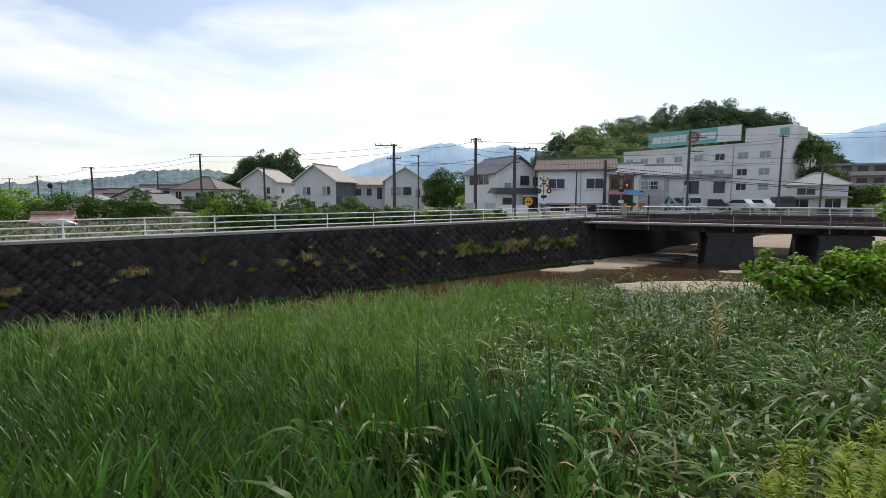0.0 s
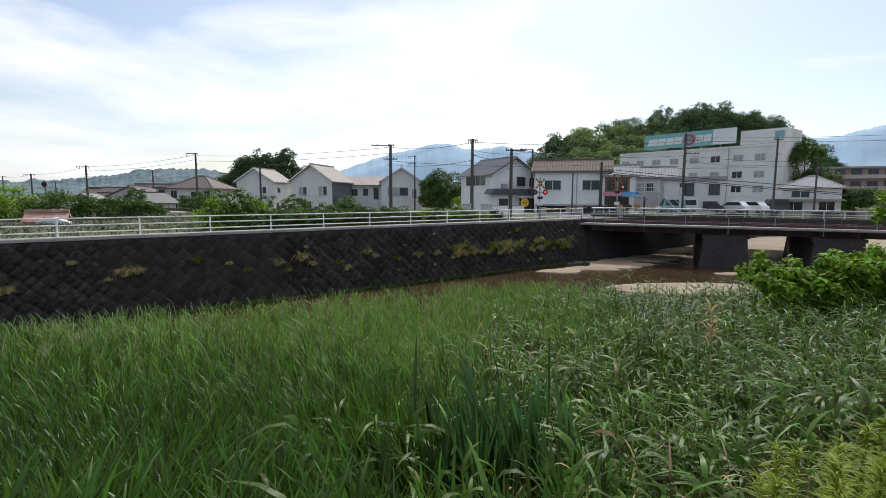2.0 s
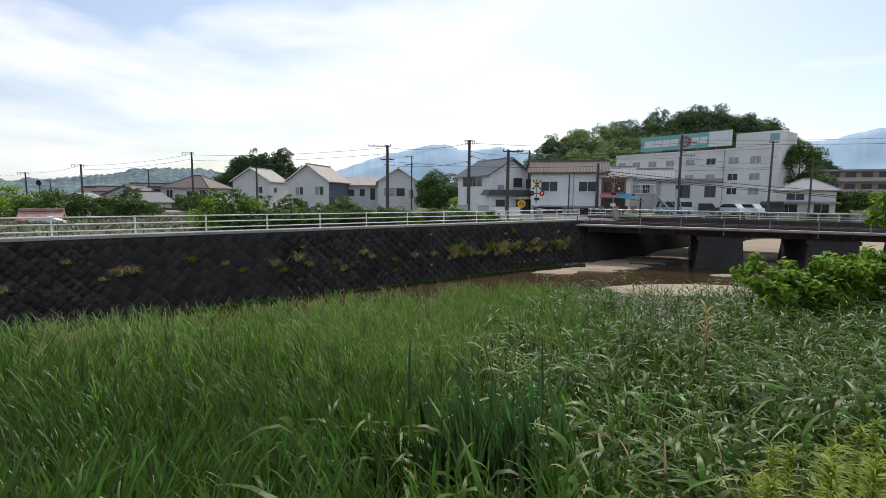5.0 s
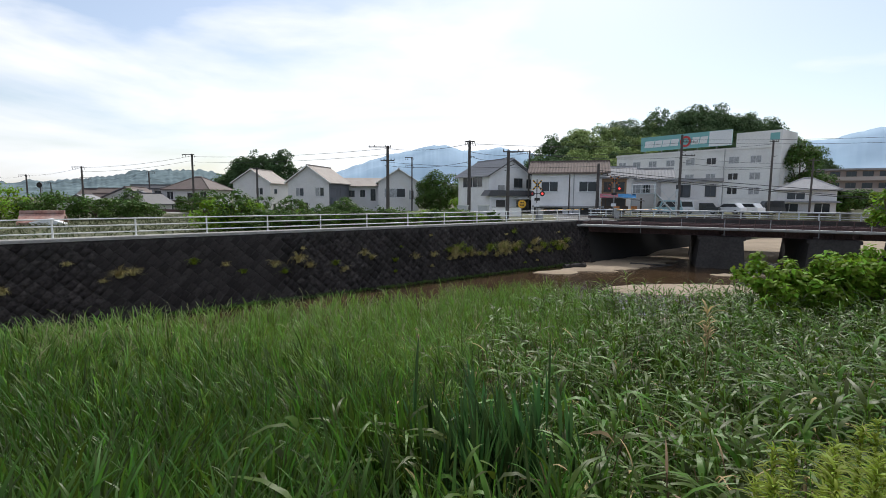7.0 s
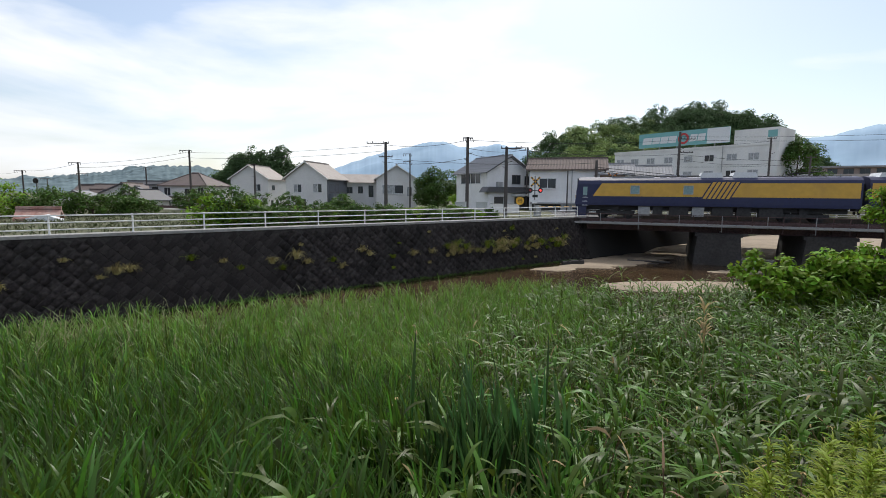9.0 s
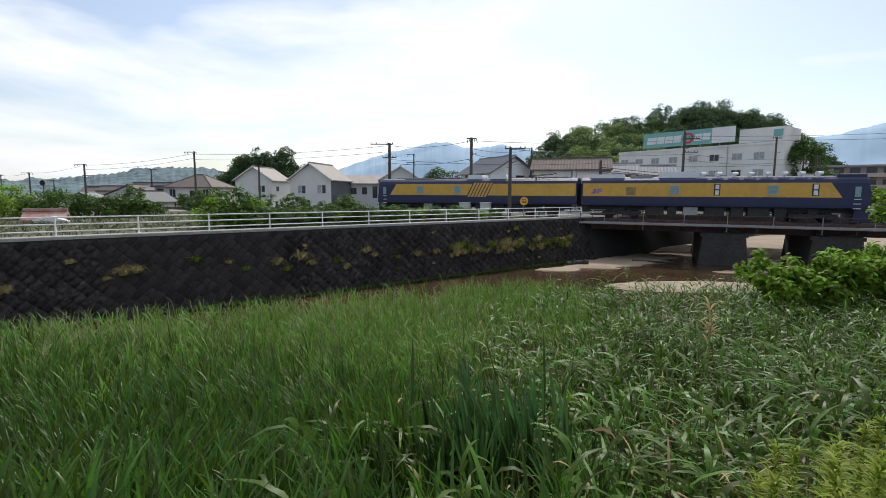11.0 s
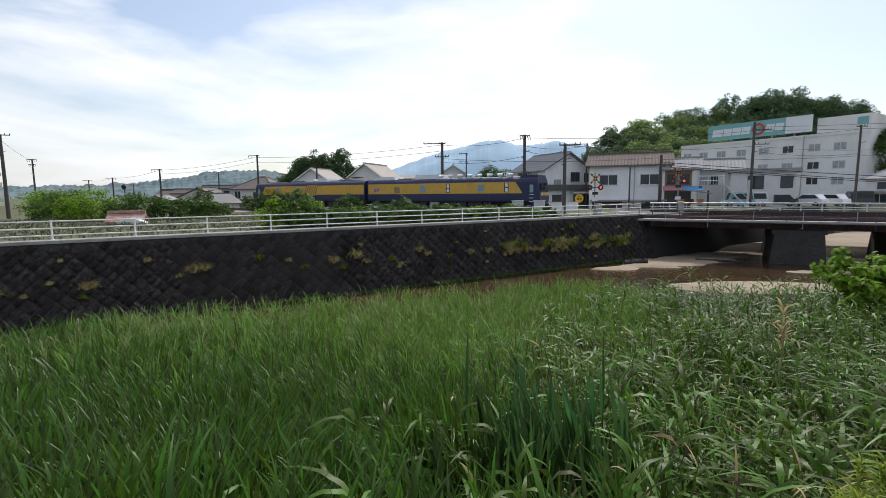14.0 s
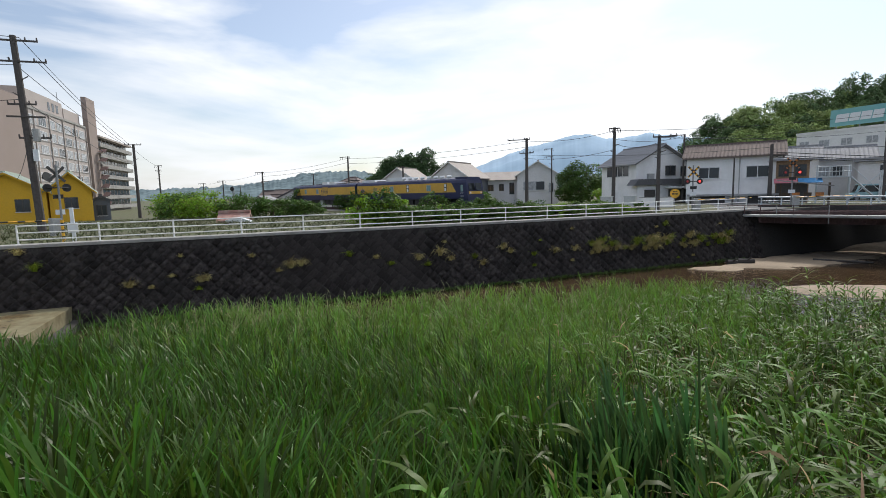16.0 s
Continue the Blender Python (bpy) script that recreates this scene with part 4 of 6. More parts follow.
def build_factory():
    L, D, base, top = 35.0, 14.0, -0.6, 12.2
    f = thing("factory", "long pale four-storey factory with rows of windows and a roof sign", "building", m=pose(44.4, 120.2, 0, 0, 0, -53.5))
    part("wall", boxes((0, L, 0, D, base, top)), M["factory"], f)
    part("parapet", boxes((-0.1, L + 0.1, -0.12, 0.0, top - 0.35, top + 0.12)), M["factory"], f)
    part("tower", boxes((27.0, L, 0.02, 8, top, 15.1)), M["factory"], f, "pale stair tower on the roof")
    part("tower_panel", boxes((33.0, 34.6, -0.02, 0.02, 13.3, 14.6)), M["teal"], f, "small teal panel")
    for x in (1.6, 5.4, 9.4, 13.6, 18.0, 22.4, 26.8, 30.8):
        for z in (9.8, 6.5, 3.6):
            window("window", f, x - 0.9, x + 0.9, z - 0.62, z + 0.62, 0, M["frame_white"], M["curtain" if int(x * 7 + z * 3) % 3 else "glass"], 0.1, 1)
    part("canopy", boxes((8, 24, -2.2, 0, 1.0, 1.25)), M["grey_box"], f, "grey entrance canopy")
    b = part("sign_board", boxes((6.0, 26.0, 0.4, 0.6, 12.9, 16.1)), M["teal"], f, "faded teal roof sign with pale bars")
    part("blank_panel", boxes((21.5, 26.0, 0.34, 0.4, 12.95, 16.05)), M["train_white"], b, "pale blank panel")
    for x, w in ((6.9, 2.2), (9.3, 1.7), (11.2, 1.7), (13.1, 1.7), (17.8, 1.5), (19.5, 1.5)):
        bm = prism(bmesh.new(), [(x, 13.65), (x + w, 13.65), (x + w + 0.25, 15.15), (x + 0.25, 15.15)], 0.34, 0.398)
        part("pale_bar", bm, M["train_white"], b)
    for z in (2.2, 5.2, 8.3):
        part("storey_band", boxes((0.02, L - 0.02, -0.05, 0.0, z - 0.06, z + 0.06)), M["factory"], f)
    part("downpipe", tubes(((25.0, -0.1, base), (25.0, -0.1, top), 0.08)), M["grey_box"], f)
    for x in (9.5, 12.0, 17.0, 20.5, 28.0, 32.5):
        part("air_conditioner", box(bmesh.new(), x, x + 1.1, -0.62, -0.1, 0.0, 0.95, 0.04), M["train_white"], f)
    bm = bmesh.new()
    ring = [[bm.verts.new((16.5 + r * math.cos(2 * math.pi * k / 24), y, 14.4 + r * math.sin(2 * math.pi * k / 24))) for k in range(24)] for r, y in ((0.75, 0.3), (1.2, 0.3), (1.2, 0.396), (0.75, 0.396))]
    for p in range(4):
        for k in range(24):
            bm.faces.new((ring[p][k], ring[(p + 1) % 4][k], ring[(p + 1) % 4][(k + 1) % 24], ring[p][(k + 1) % 24]))
    bmesh.ops.recalc_face_normals(bm, faces=bm.faces[:])
    part("red_ring", bm, M["red"], b)
    for x in (7, 11, 15, 19, 23):
        part("sign_strut", boxes((x - 0.08, x + 0.08, 0.6, 0.75, 12.2, 16.0)), M["steel"], b)
    h = thing("office_building", "long grey office building with balconies far off", "building", m=pose(98, 112, 0, 0, 0, -30))
    part("wall", boxes((-15, 45, 0, 12, -0.5, 8.8)), M["block_end"], h)
    part("roof", boxes((-15.5, 45.5, -0.8, 12.5, 8.8, 9.2)), M["tile_grey"], h)
    for z in (0.9, 3.7, 6.4):
        part("balcony", boxes((-15, 45, -1.0, 0, z, z + 0.9)), M["block_wall"], h)
        for k in range(20):
            window("window", h, -14.3 + k * 3, -12.5 + k * 3, z + 1.0, z + 2.1, 0, M["frame_dark"], M["glass"], 0.06, 1)


build_factory()


def build_block():
    """The big apartment block and the yellow shed by the far crossing."""
    a = thing("apartment_block", "large beige apartment block with stepped roofline and stair tower", "building", m=pose(-92.1, 62.7, 0, 0, 0, 125))
    part("wall", boxes((-2.7, 31.0, 0, 14, -1, 18.7)), M["block_wall"], a)
    part("end_block", boxes((-28, -2.7, -2.0, 14, -1, 18.9)), M["block_end"], a, "darker brown end block")
    part("upper_wall", boxes((2.4, 20.2, 0.6, 13, 18.7, 22.0)), M["block_wall"], a)
    part("upper_wall", boxes((-20, -5.6, 0.6, 13, 18.9, 24.5)), M["block_wall"], a)
    part("roof_house", boxes((22.0, 31.0, 1, 6, 18.7, 21.4)), M["block_wall"], a)
    part("stair_tower", boxes((31.6, 37.4, -0.5, 0.5, -1, 25.6)), M["block_end"], a, "brown stair tower above the roof")
    part("wing", boxes((37.4, 66, 0.6, 13, -1, 17.2)), M["block_wall"], a)
    part("wing_roof", boxes((37.4, 66.3, -0.9, 13.3, 17.2, 17.6)), M["block_wall"], a)
    part("parapet", boxes((-2.7, 31.0, -0.15, 0.0, 18.35, 18.8)), M["concrete"], a)
    for fl in range(7):
        z = 0.6 + 2.55 * fl
        for k in range(8):
            x = -1.6 + k * 4.05
            window("window", a, x, x + 3.0, z, z + 1.45, 0, M["frame_white"], M["curtain" if (k * 3 + fl * 5) % 4 else "glass"], 0.1, 3)
        part("sill_band", boxes((-2.6, 30.8, -0.08, 0, z - 0.25, z - 0.1)), M["concrete"], a)
        part("balcony", boxes((37.4, 66, -0.9, 0.6, z - 1.0, z - 0.05)), M["concrete"], a, "pale balcony front")
        for k in range(9):
            x = 38.3 + k * 3.1
            window("window", a, x, x + 2.2, z + 0.1, z + 1.3, 0.6, M["frame_dark"], M["glass"], 0.08, 1)
    for k in range(6):
        part("column", boxes((30.6 - k * 6.6, 30.9 - k * 6.6, -0.2, 0.0, -1, 18.3)), M["block_wall"], a)
    for i in range(7):
        z = 0.4 + i * 2.1
        bm = prism(bmesh.new(), [(35.0, z), (37.4, z + 1.0), (37.4, z + 1.25), (35.0, z + 0.25)], -2.2, -0.85)
        part("stair_flight", bm, M["rust"], a, "rusty red outside stair flight")
        part("stair_landing", boxes((34.2, 35.0, -2.2, -0.85, z, z + 0.2)), M["concrete"], a)
    for i in range(3):
        part("vent_slot", boxes((13.0 + i * 2, 14.0 + i * 2, 0.56, 0.6, 19.6, 21.2)), M["glass"], a)
    for x in (8.0, 25.5):
        part("aerial", tubes(((x, 3, 18.7), (x, 3, 25.4), 0.06)), M["steel"], a)
    gable_house("bright yellow shed with a pale green metal roof", pose(-56.6, 36.9, 0, 0, 0, 48), 6.0, 7.0, -0.3, 2.9, 4.6, "yellow_wall", "green_roof",
                ((-2.2, -0.9, 1.0, 2.1), (0.6, 1.6, 1.0, 2.1)), ribs=0.5, name="shed", trim="yellow_wall")
    gable_house("yellow shed with a steep pale green roof", pose(-53.0, 40.2, 0, 0, 0, 50), 3.6, 5.0, -0.3, 3.0, 4.7, "yellow_wall", "green_roof", ((-0.5, 0.5, 1.2, 2.2),), ribs=0.5, name="shed", trim="yellow_wall")
    gable_house("low dark lean-to beside the yellow sheds", pose(-51.7, 42.4, 0, 0, 0, 50), 1.6, 4.0, -0.3, 1.8, 2.2, "grey_siding", "tile_dark", ((-0.4, 0.4, 0.3, 1.3),), over=0.25, name="shed", trim="tile_dark")


build_block()


# ---- poles and wires ----
def utility_pole(name, label, x, y, base, top, r=0.15, arms=((-0.25, 1.6, 0.0),), turn=0, group="poles along the railway", extra=True, lean=0):
    p = thing(name, label, "utility pole", group, pose(x, y, base, 0, lean, turn))
    h = top - base
    part("shaft", tubes(((0, 0, -0.3), (0, 0, h), r * 1.15, r * 0.8, 10)), M["pole"], p)
    for dz, w, o in arms:
        z = h + dz
        arm = part("crossarm", boxes((o - w, o + w, -0.16, -0.08, z - 0.05, z + 0.05)), M["pole"], p)
        for s in (-0.97, -0.5, 0.5, 0.97):
            if name == "catenary_mast":
                part("hanger", tubes(((o + s * w, -0.12, z - 0.04), (o + s * w + 0.1, -0.12, z - 0.42), 0.035, 0.03, 6)), M["pole"], arm)
            else:
                part("insulator", tubes(((o + s * w, -0.12, z + 0.04), (o + s * w, -0.12, z + 0.22), 0.05, 0.035, 6)), M["pole"], arm)
    if extra:
        part("bracket", tubes(((0, 0, h * 0.78), (0.5, -0.2, h * 0.8), 0.03), ((0, 0, h * 0.7), (-0.35, -0.2, h * 0.72), 0.03)), M["pole"], p)
    return p


def wire(a, b, sag=0.4, r=0.018, name="cable"):
    c = bpy.data.curves.new(name, "CURVE")
    c.dimensions, c.bevel_depth, c.bevel_resolution = "3D", r, 1
    sp = c.splines.new("POLY")
    sp.points.add(12)
    for i in range(13):
        t = i / 12
        p = Vector(a).lerp(Vector(b), t)
        sp.points[i].co = (p.x, p.y, p.z - sag * 4 * t * (1 - t), 1)
    c.materials.append(M["wire"])
    return tagged(new(name, c), "black overhead cable strung between poles", "cable", "overhead cables", kind="thing")


def build_poles():
    side = "dark utility pole beside the railway"
    utility_pole("catenary_mast", side, -37.2, 75, -0.4, 8.2, 0.16, ((-0.12, 0.9, -0.5),))
    utility_pole("catenary_mast", side, -61.4, 105, -0.6, 6.95, 0.16, ((-0.12, 0.9, 0.4),))
    utility_pole("catenary_mast", side, -59.0, 82, -0.6, 6.6, 0.16, ((-0.12, 1.0, -0.5), (-1.9, 0.9, 0.6)))
    utility_pole("catenary_mast", side, -86.5, 104, -0.8, 6.05, 0.16, ((-0.12, 1.2, -0.4),))
    utility_pole("catenary_mast", side, -124.5, 140, -0.8, 6.8, 0.16, ((-0.12, 1.5, -0.4),))
    utility_pole("catenary_mast", side, -117.5, 150, -0.8, 5.5, 0.16, ((-0.12, 1.5, -0.4),))
    utility_pole("utility_pole", "dark concrete pole with crossarms and insulators", -5.8, 58, -0.2, 7.9, 0.19, ((-0.15, 1.3, -0.9), (-1.7, 0.8, 0.0)))
    utility_pole("utility_pole", "dark pole in front of the shrubs", -29.3, 80, -0.6, 6.5, 0.17, ((-0.2, 0.5, 0.0),))
    utility_pole("catenary_mast", side, 3.35, 50.2, -0.2, 7.7, 0.17, ((-0.1, 0.5, 0.0),))
    utility_pole("utility_pole", "grey concrete pole at the level crossing", 6.45, 44, -0.1, 6.15, 0.16, ((-0.12, 0.9, 0.4),))
    utility_pole("catenary_mast", side, 12.5, 66, -0.2, 8.25, 0.12, ((-0.1, 0.9, -0.8),))
    utility_pole("catenary_mast", side, -4.3, 85, -0.2, 8.8, 0.12, ((-0.1, 0.7, -0.5), (-1.4, 0.7, -0.5)))
    utility_pole("utility_pole", "dark pole in front of the white house", 19.6, 59.0, -0.3, 6.1, 0.2, ())
    utility_pole("utility_pole", "slim grey pole in front of the white house", 15.6, 57.0, -0.3, 4.7, 0.09, (), extra=False)
    utility_pole("utility_pole", "tall concrete pole by the parked cars", 31.1, 62, -0.3, 10.0, 0.17, ((-0.9, 0.9, 1.0), (-2.6, 0.8, 0.9)))
    utility_pole("utility_pole", "tall concrete pole at the corner of the factory", 45.6, 66, -0.3, 9.9, 0.14, ((-0.2, 0.6, 0.0),))
    utility_pole("utility_pole", "grey concrete pole before the grey house", 57.5, 74, -0.3, 8.2, 0.14, ((-0.3, 0.8, 0.0),))
    utility_pole("utility_pole", "leaning dark pole with crossarms, transformer and many wires", -32.3, 22.4, -0.1, 11.8, 0.21,
                 ((-0.3, 1.2, 0.0), (-1.5, 1.2, 0.3), (-4.0, 0.7, 0.0), (-6.0, 0.8, 0.4)), turn=40, lean=-1.5)
    g = thing("transformer", "grey transformer and lamp brackets on the leaning pole", "transformer", m=pose(-32.35, 22.3, 5.6, 0, 0, 40))
    part("tank", tubes(((0.42, -0.1, 0.0), (0.42, -0.1, 0.75), 0.2, 0.2, 14)), M["grey_box"], g)
    part("bracket", boxes((0.0, 0.42, -0.14, -0.06, 0.3, 0.38)), M["pole"], g)
    part("junction_box", boxes((0.18, 0.45, -0.3, -0.05, -1.2, -0.5)), M["train_white"], g, "pale junction box")
    part("cross_bar", boxes((-0.9, 1.0, -0.22, -0.14, 1.4, 1.5)), M["pole"], g)
    part("loudspeaker", tubes(((0.5, -0.2, -2.2), (0.75, -0.35, -2.15), 0.09, 0.3, 14)), M["black"], g, "black signal horn")
    utility_pole("utility_pole", "concrete pole beside the apartment block", -58.0, 53, -0.4, 9.3, 0.2, ((-0.1, 1.0, 0.0),), turn=30)
    utility_pole("catenary_mast", side, -85.8, 84, -0.6, 8.9, 0.16, ((-0.1, 1.0, 0.0), (-1.0, 0.7, 0.0)))
    lines = [((-37.2, 75, 7.9), (-59, 82, 6.4)), ((-5.8, 58, 7.6), (-37.2, 75, 7.8)), ((3.35, 50.2, 7.4), (-5.8, 58, 7.6)), ((3.35, 50.2, 5.6), (-5.8, 58, 5.6)),
             ((-59, 82, 6.4), (-86.5, 104, 5.9)), ((-86.5, 104, 5.9), (-124.5, 140, 6.6)), ((-59.5, 53, 9.9), (-85.8, 84, 8.6)), ((3.35, 50.2, 7.4), (31.1, 62, 9.0)), ((-5.8, 58, 6.0), (19.6, 59, 5.8)), ((6.45, 44, 6.0), (31.1, 62, 7.2)),
             ((19.6, 59, 5.3), (62, 46, 1.7)), ((19.6, 59, 5.0), (62, 46, 1.15)), ((19.6, 59, 4.8), (62, 46, 1.0)), ((19.6, 59, 5.6), (57.5, 74, 7.0)),
             ((-37.2, 75, 7.2), (-59, 82, 5.7)), ((-5.8, 58, 6.9), (-37.2, 75, 7.0)), ((12.5, 66, 8.0), (3.35, 50.2, 6.6)), ((12.5, 66, 7.6), (45.6, 66, 9.4)), ((3.35, 50.2, 6.2), (6.45, 44, 5.6)),
             ((31.1, 62, 9.0), (70, 58, 9.6)), ((31.1, 62, 9.4), (70, 58, 10.4)), ((31.1, 62, 7.2), (57.5, 74, 7.6)), ((31.1, 62, 6.6), (45.6, 66, 6.4)),
             ((-32.6, 22.6, 11.8), (-59.5, 53, 10.0)), ((-33.2, 22.2, 10.6), (-60, 53, 9.6)), ((-32, 23, 10.5), (-59, 53, 9.2)), ((-32.6, 22.6, 8.0), (-59.5, 53, 7.0)),
             ((-32.6, 22.6, 6.2), (-50, 33, 4.0)), ((-32.6, 22.6, 11.8), (-40, 8, 12)), ((-32.6, 22.6, 10.2), (-42, 9, 10)), ((-32.6, 22.6, 8.2), (-46, 14, 8))]
    for a, b in lines:
        wire(a, b, 0.4, 0.036 if b[:2] == (62, 46) else 0.02)


build_poles()


# ---- plants ----
def leaf_cloud(rng, centre, radii, n, size, flat=0.5, loose=False):
    """Leaf quads spread through an uneven, clumped crown: corners (n, 4, 3)."""
    k = max(6, min(26, n // 60)) if not loose else max(6, n // 40)
    d = rng.normal(size=(k, 3))
    d /= np.linalg.norm(d, axis=1)[:, None]
    clump = d * rng.uniform(0.2, 0.95 if loose else 0.62, (k, 1)) ** 0.5
    which = rng.integers(0, k, n)
    e = rng.normal(size=(n, 3))
    e[:, 2] = np.abs(e[:, 2]) * np.where(rng.uniform(size=n) < 0.75, 1, -1)
    e /= np.linalg.norm(e, axis=1)[:, None]
    p = clump[which] + e * rng.uniform(0.1 if loose else 0.24, 0.36, (n, 1)) * rng.uniform(0.75, 1.25, k)[which][:, None]
    c = np.asarray(centre) + p * np.asarray(radii)
    nrm = e + rng.normal(size=(n, 3)) * 0.4 + np.array((0, 0, flat))
    nrm /= np.linalg.norm(nrm, axis=1)[:, None]
    t = np.cross(nrm, rng.normal(size=(n, 3)))
    t /= np.linalg.norm(t, axis=1)[:, None]
    b = np.cross(nrm, t)
    s = size * rng.uniform(0.6, 1.3, (n, 1))
    return np.stack([c - t * s, c - b * s * 0.55 + nrm * s * 0.1, c + t * s, c + b * s * 0.55 + nrm * s * 0.1], 1)


def quads(name, q, mat, parent=None):
    q = np.asarray(q).reshape(-1, 3)
    return raw(name, q, np.arange(len(q)).reshape(-1, 4), mat, parent)


def tree(label, x, y, z, h, rx, rz, n, size, mat, seed, trunk=True, name="tree", category="tree"):
    rng = np.random.default_rng(seed)
    t = thing(name, label, category, m=pose(x, y, z))
    bm = bmesh.new()
    th = max(0.3, h - 1.2 * rz)
    tube(bm, (0, 0, -0.3), (0, 0, th), 0.05 + 0.02 * h, 0.03 + 0.012 * h, 7)
    for i in range(6):
        a = i * 1.05 + seed
        tube(bm, (0, 0, th * (0.5 + 0.08 * i)), (0.55 * rx * math.cos(a), 0.55 * rx * math.sin(a), h - rz * (0.5 + 0.25 * math.sin(i * 2.0))), 0.02 + 0.008 * h, 0.02, 5)
    part("trunk", bm, M["bark"], t)
    quads("crown", leaf_cloud(rng, (0, 0, h - rz), (rx, rx, rz), n, size, loose=h < 4), M[mat], t)
    return t


def build_trees():
    tree("round dark green tree between the houses", 0.6, 86, -0.8, 7.6, 4.6, 4.4, 11000, 0.19, "leaf", 3)
    tree("light green shrub beside the tiled house", 4.2, 74, -0.5, 3.6, 2.0, 1.7, 1500, 0.16, "vine", 4, name="shrub", category="shrub")
    rng = random.Random(8)
    for i in range(36):
        u = 8.5 + i * 0.5
        x, y = wall_xy(u + rng.uniform(-0.2, 0.2), 2.6 + rng.uniform(0, 1.6))
        hh = rng.uniform(1.1, 1.5) * (0.85 if u > 19 else 1)
        tagged(tree("bushy green roadside shrub behind the fence", x, y, -0.12, hh, 0.95, hh * 0.56, 1300, 0.075, "leaf" if i % 4 else "vine", 20 + i, name="shrub", category="shrub"), group="shrubs behind the fence")
    for i, (u, v, w, hh) in enumerate(((7.2, 4.4, 1.2, 1.9), (8.4, 4.2, 1.3, 2.25), (9.4, 4.6, 1.0, 1.7), (15.6, 4.5, 1.0, 1.75), (26.0, 2.2, 0.5, 0.8), (27.5, 2.4, 0.6, 0.9))):
        x, y = wall_xy(u, v)
        tagged(tree("rounded green shrub standing above the hedge", x, y, -0.12, hh, w, hh * 0.55, 1700, 0.1, "leaf" if i % 2 else "vine", 120 + i, name="shrub", category="shrub"), group="shrubs behind the fence")
    for i, (x, y, w, hh) in enumerate(((-36.5, 38, 2.4, 2.6), (-33.0, 37, 2.4, 2.55), (-30.0, 38, 2.2, 2.3), (-27.5, 39.5, 2.0, 1.9), (-40, 41, 2.8, 2.7), (-25.4, 41.5, 1.8, 1.6), (-44, 46, 3.0, 2.6))):
        tagged(tree("dense green thicket beside the field", x, y, -0.15, hh, w, hh * 0.55, 3200, 0.11, "vine" if i % 3 == 1 else "leaf", 50 + i, name="thicket", category="shrub"), group="thickets by the field")
    for i, (x, y, hh) in enumerate(((-16.0, 54, 2.2), (-29.5, 63, 3.0), (-33, 66, 2.6), (-46, 74, 3.4), (-12, 62, 2.0), (-24, 66, 2.4))):
        tagged(tree("green shrub beyond the railway", x, y, -0.3, hh, 2.0, hh * 0.55, 1400, 0.14, "leaf", 150 + i, name="shrub", category="shrub"), group="shrubs beyond the railway")
    # wooded rise behind the houses
    rng = np.random.default_rng(11)

    def woods(name, label, centres, n, size, mat):
        out = []
        for x, y, z, r, rz in centres:
            out.append(leaf_cloud(rng, (x, y, z), (r, r, rz), n, size))
        tagged(quads(name, np.concatenate(out), M[mat]), label, "woods", kind="stuff")
    dome = []
    for i in range(85):
        a = rng.uniform(-1, 1)
        f = rng.uniform(0.1, 1) ** 0.6
        top = np.interp(a, (-1, -0.55, -0.3, 0.2, 0.6, 1), (10, 16, 22, 24, 22, 14))
        dome.append((-71.0 + a * 17.5, 186 + 12 * f, -1 + (top - 3.5) * f, 4.2, 3.8))
    woods("woods_left", "dark round wooded knoll behind the houses", dome, 700, 0.36, "wood_leaf")
    skyx, skyz = (33, 37, 41, 46, 62, 73, 86, 100, 112, 120, 128, 139, 150), (8, 17, 24, 26, 29.7, 31.4, 36, 37, 35.5, 34.5, 31, 25, 16)
    cs, cb = [], []
    for i in range(380):
        x = rng.uniform(36, 150)
        f = rng.uniform(0.0, 1.0) ** 0.7
        y = 150 + 45 * f
        z = 1 + (np.interp(x, skyx, skyz) * y / 185 - 4) * f * rng.uniform(0.95, 1.02)
        grove = 48 < x < 84 and 10 < z < 27 and rng.uniform() < 0.75
        (cb if grove else cs).append((x * y / 185, y, z, rng.uniform(3.6, 5.4), rng.uniform(3.6, 5.2)))
    woods("woods_hill", "dense evergreen woods on the hill behind the factory", cs, 1050, 0.34, "wood_leaf")
    woods("woods_bamboo", "pale green bamboo grove on the hill", cb, 1000, 0.32, "bamboo")

    def mound(name, xs, zs, y0, y1, sink):
        n, k = 60, 8
        vv = [(X * (y0 + (y1 - y0) * j / k) / y1, y0 + (y1 - y0) * j / k, -1 + max(0.0, float(np.interp(X, xs, zs)) - sink) * j / k if i not in (0, n) else -1)
              for j in range(k + 1) for i, X in enumerate(np.linspace(xs[0], xs[-1], n + 1))]
        ff = [(j * (n + 1) + i, j * (n + 1) + i + 1, (j + 1) * (n + 1) + i + 1, (j + 1) * (n + 1) + i) for j in range(k) for i in range(n)]
        tagged(raw(name, vv, ff, M["wood_leaf"], smooth=True), "wooded slope under the trees", "hill", kind="structure")
    mound("ground_hill", skyx, skyz, 146, 190, 6)
    mound("ground_knoll", (-86, -78, -74, -66, -60, -53), (3, 10, 15, 18, 15, 7), 178, 200, 7)
    for i, (x, y, h, r, rz) in enumerate(((70.5, 94, 13.5, 4.6, 5.5), (73.5, 104, 16, 3.2, 5.5), (76, 98, 8.2, 4.5, 3.6), (66.5, 80, 4.2, 2.6, 2.0), (79, 92, 4.5, 4.5, 2.2))):
        tree("dark green tree beside the factory", x, y, -0.4, h, r, rz, 7000, 0.24, "leaf", 70 + i)


build_trees()


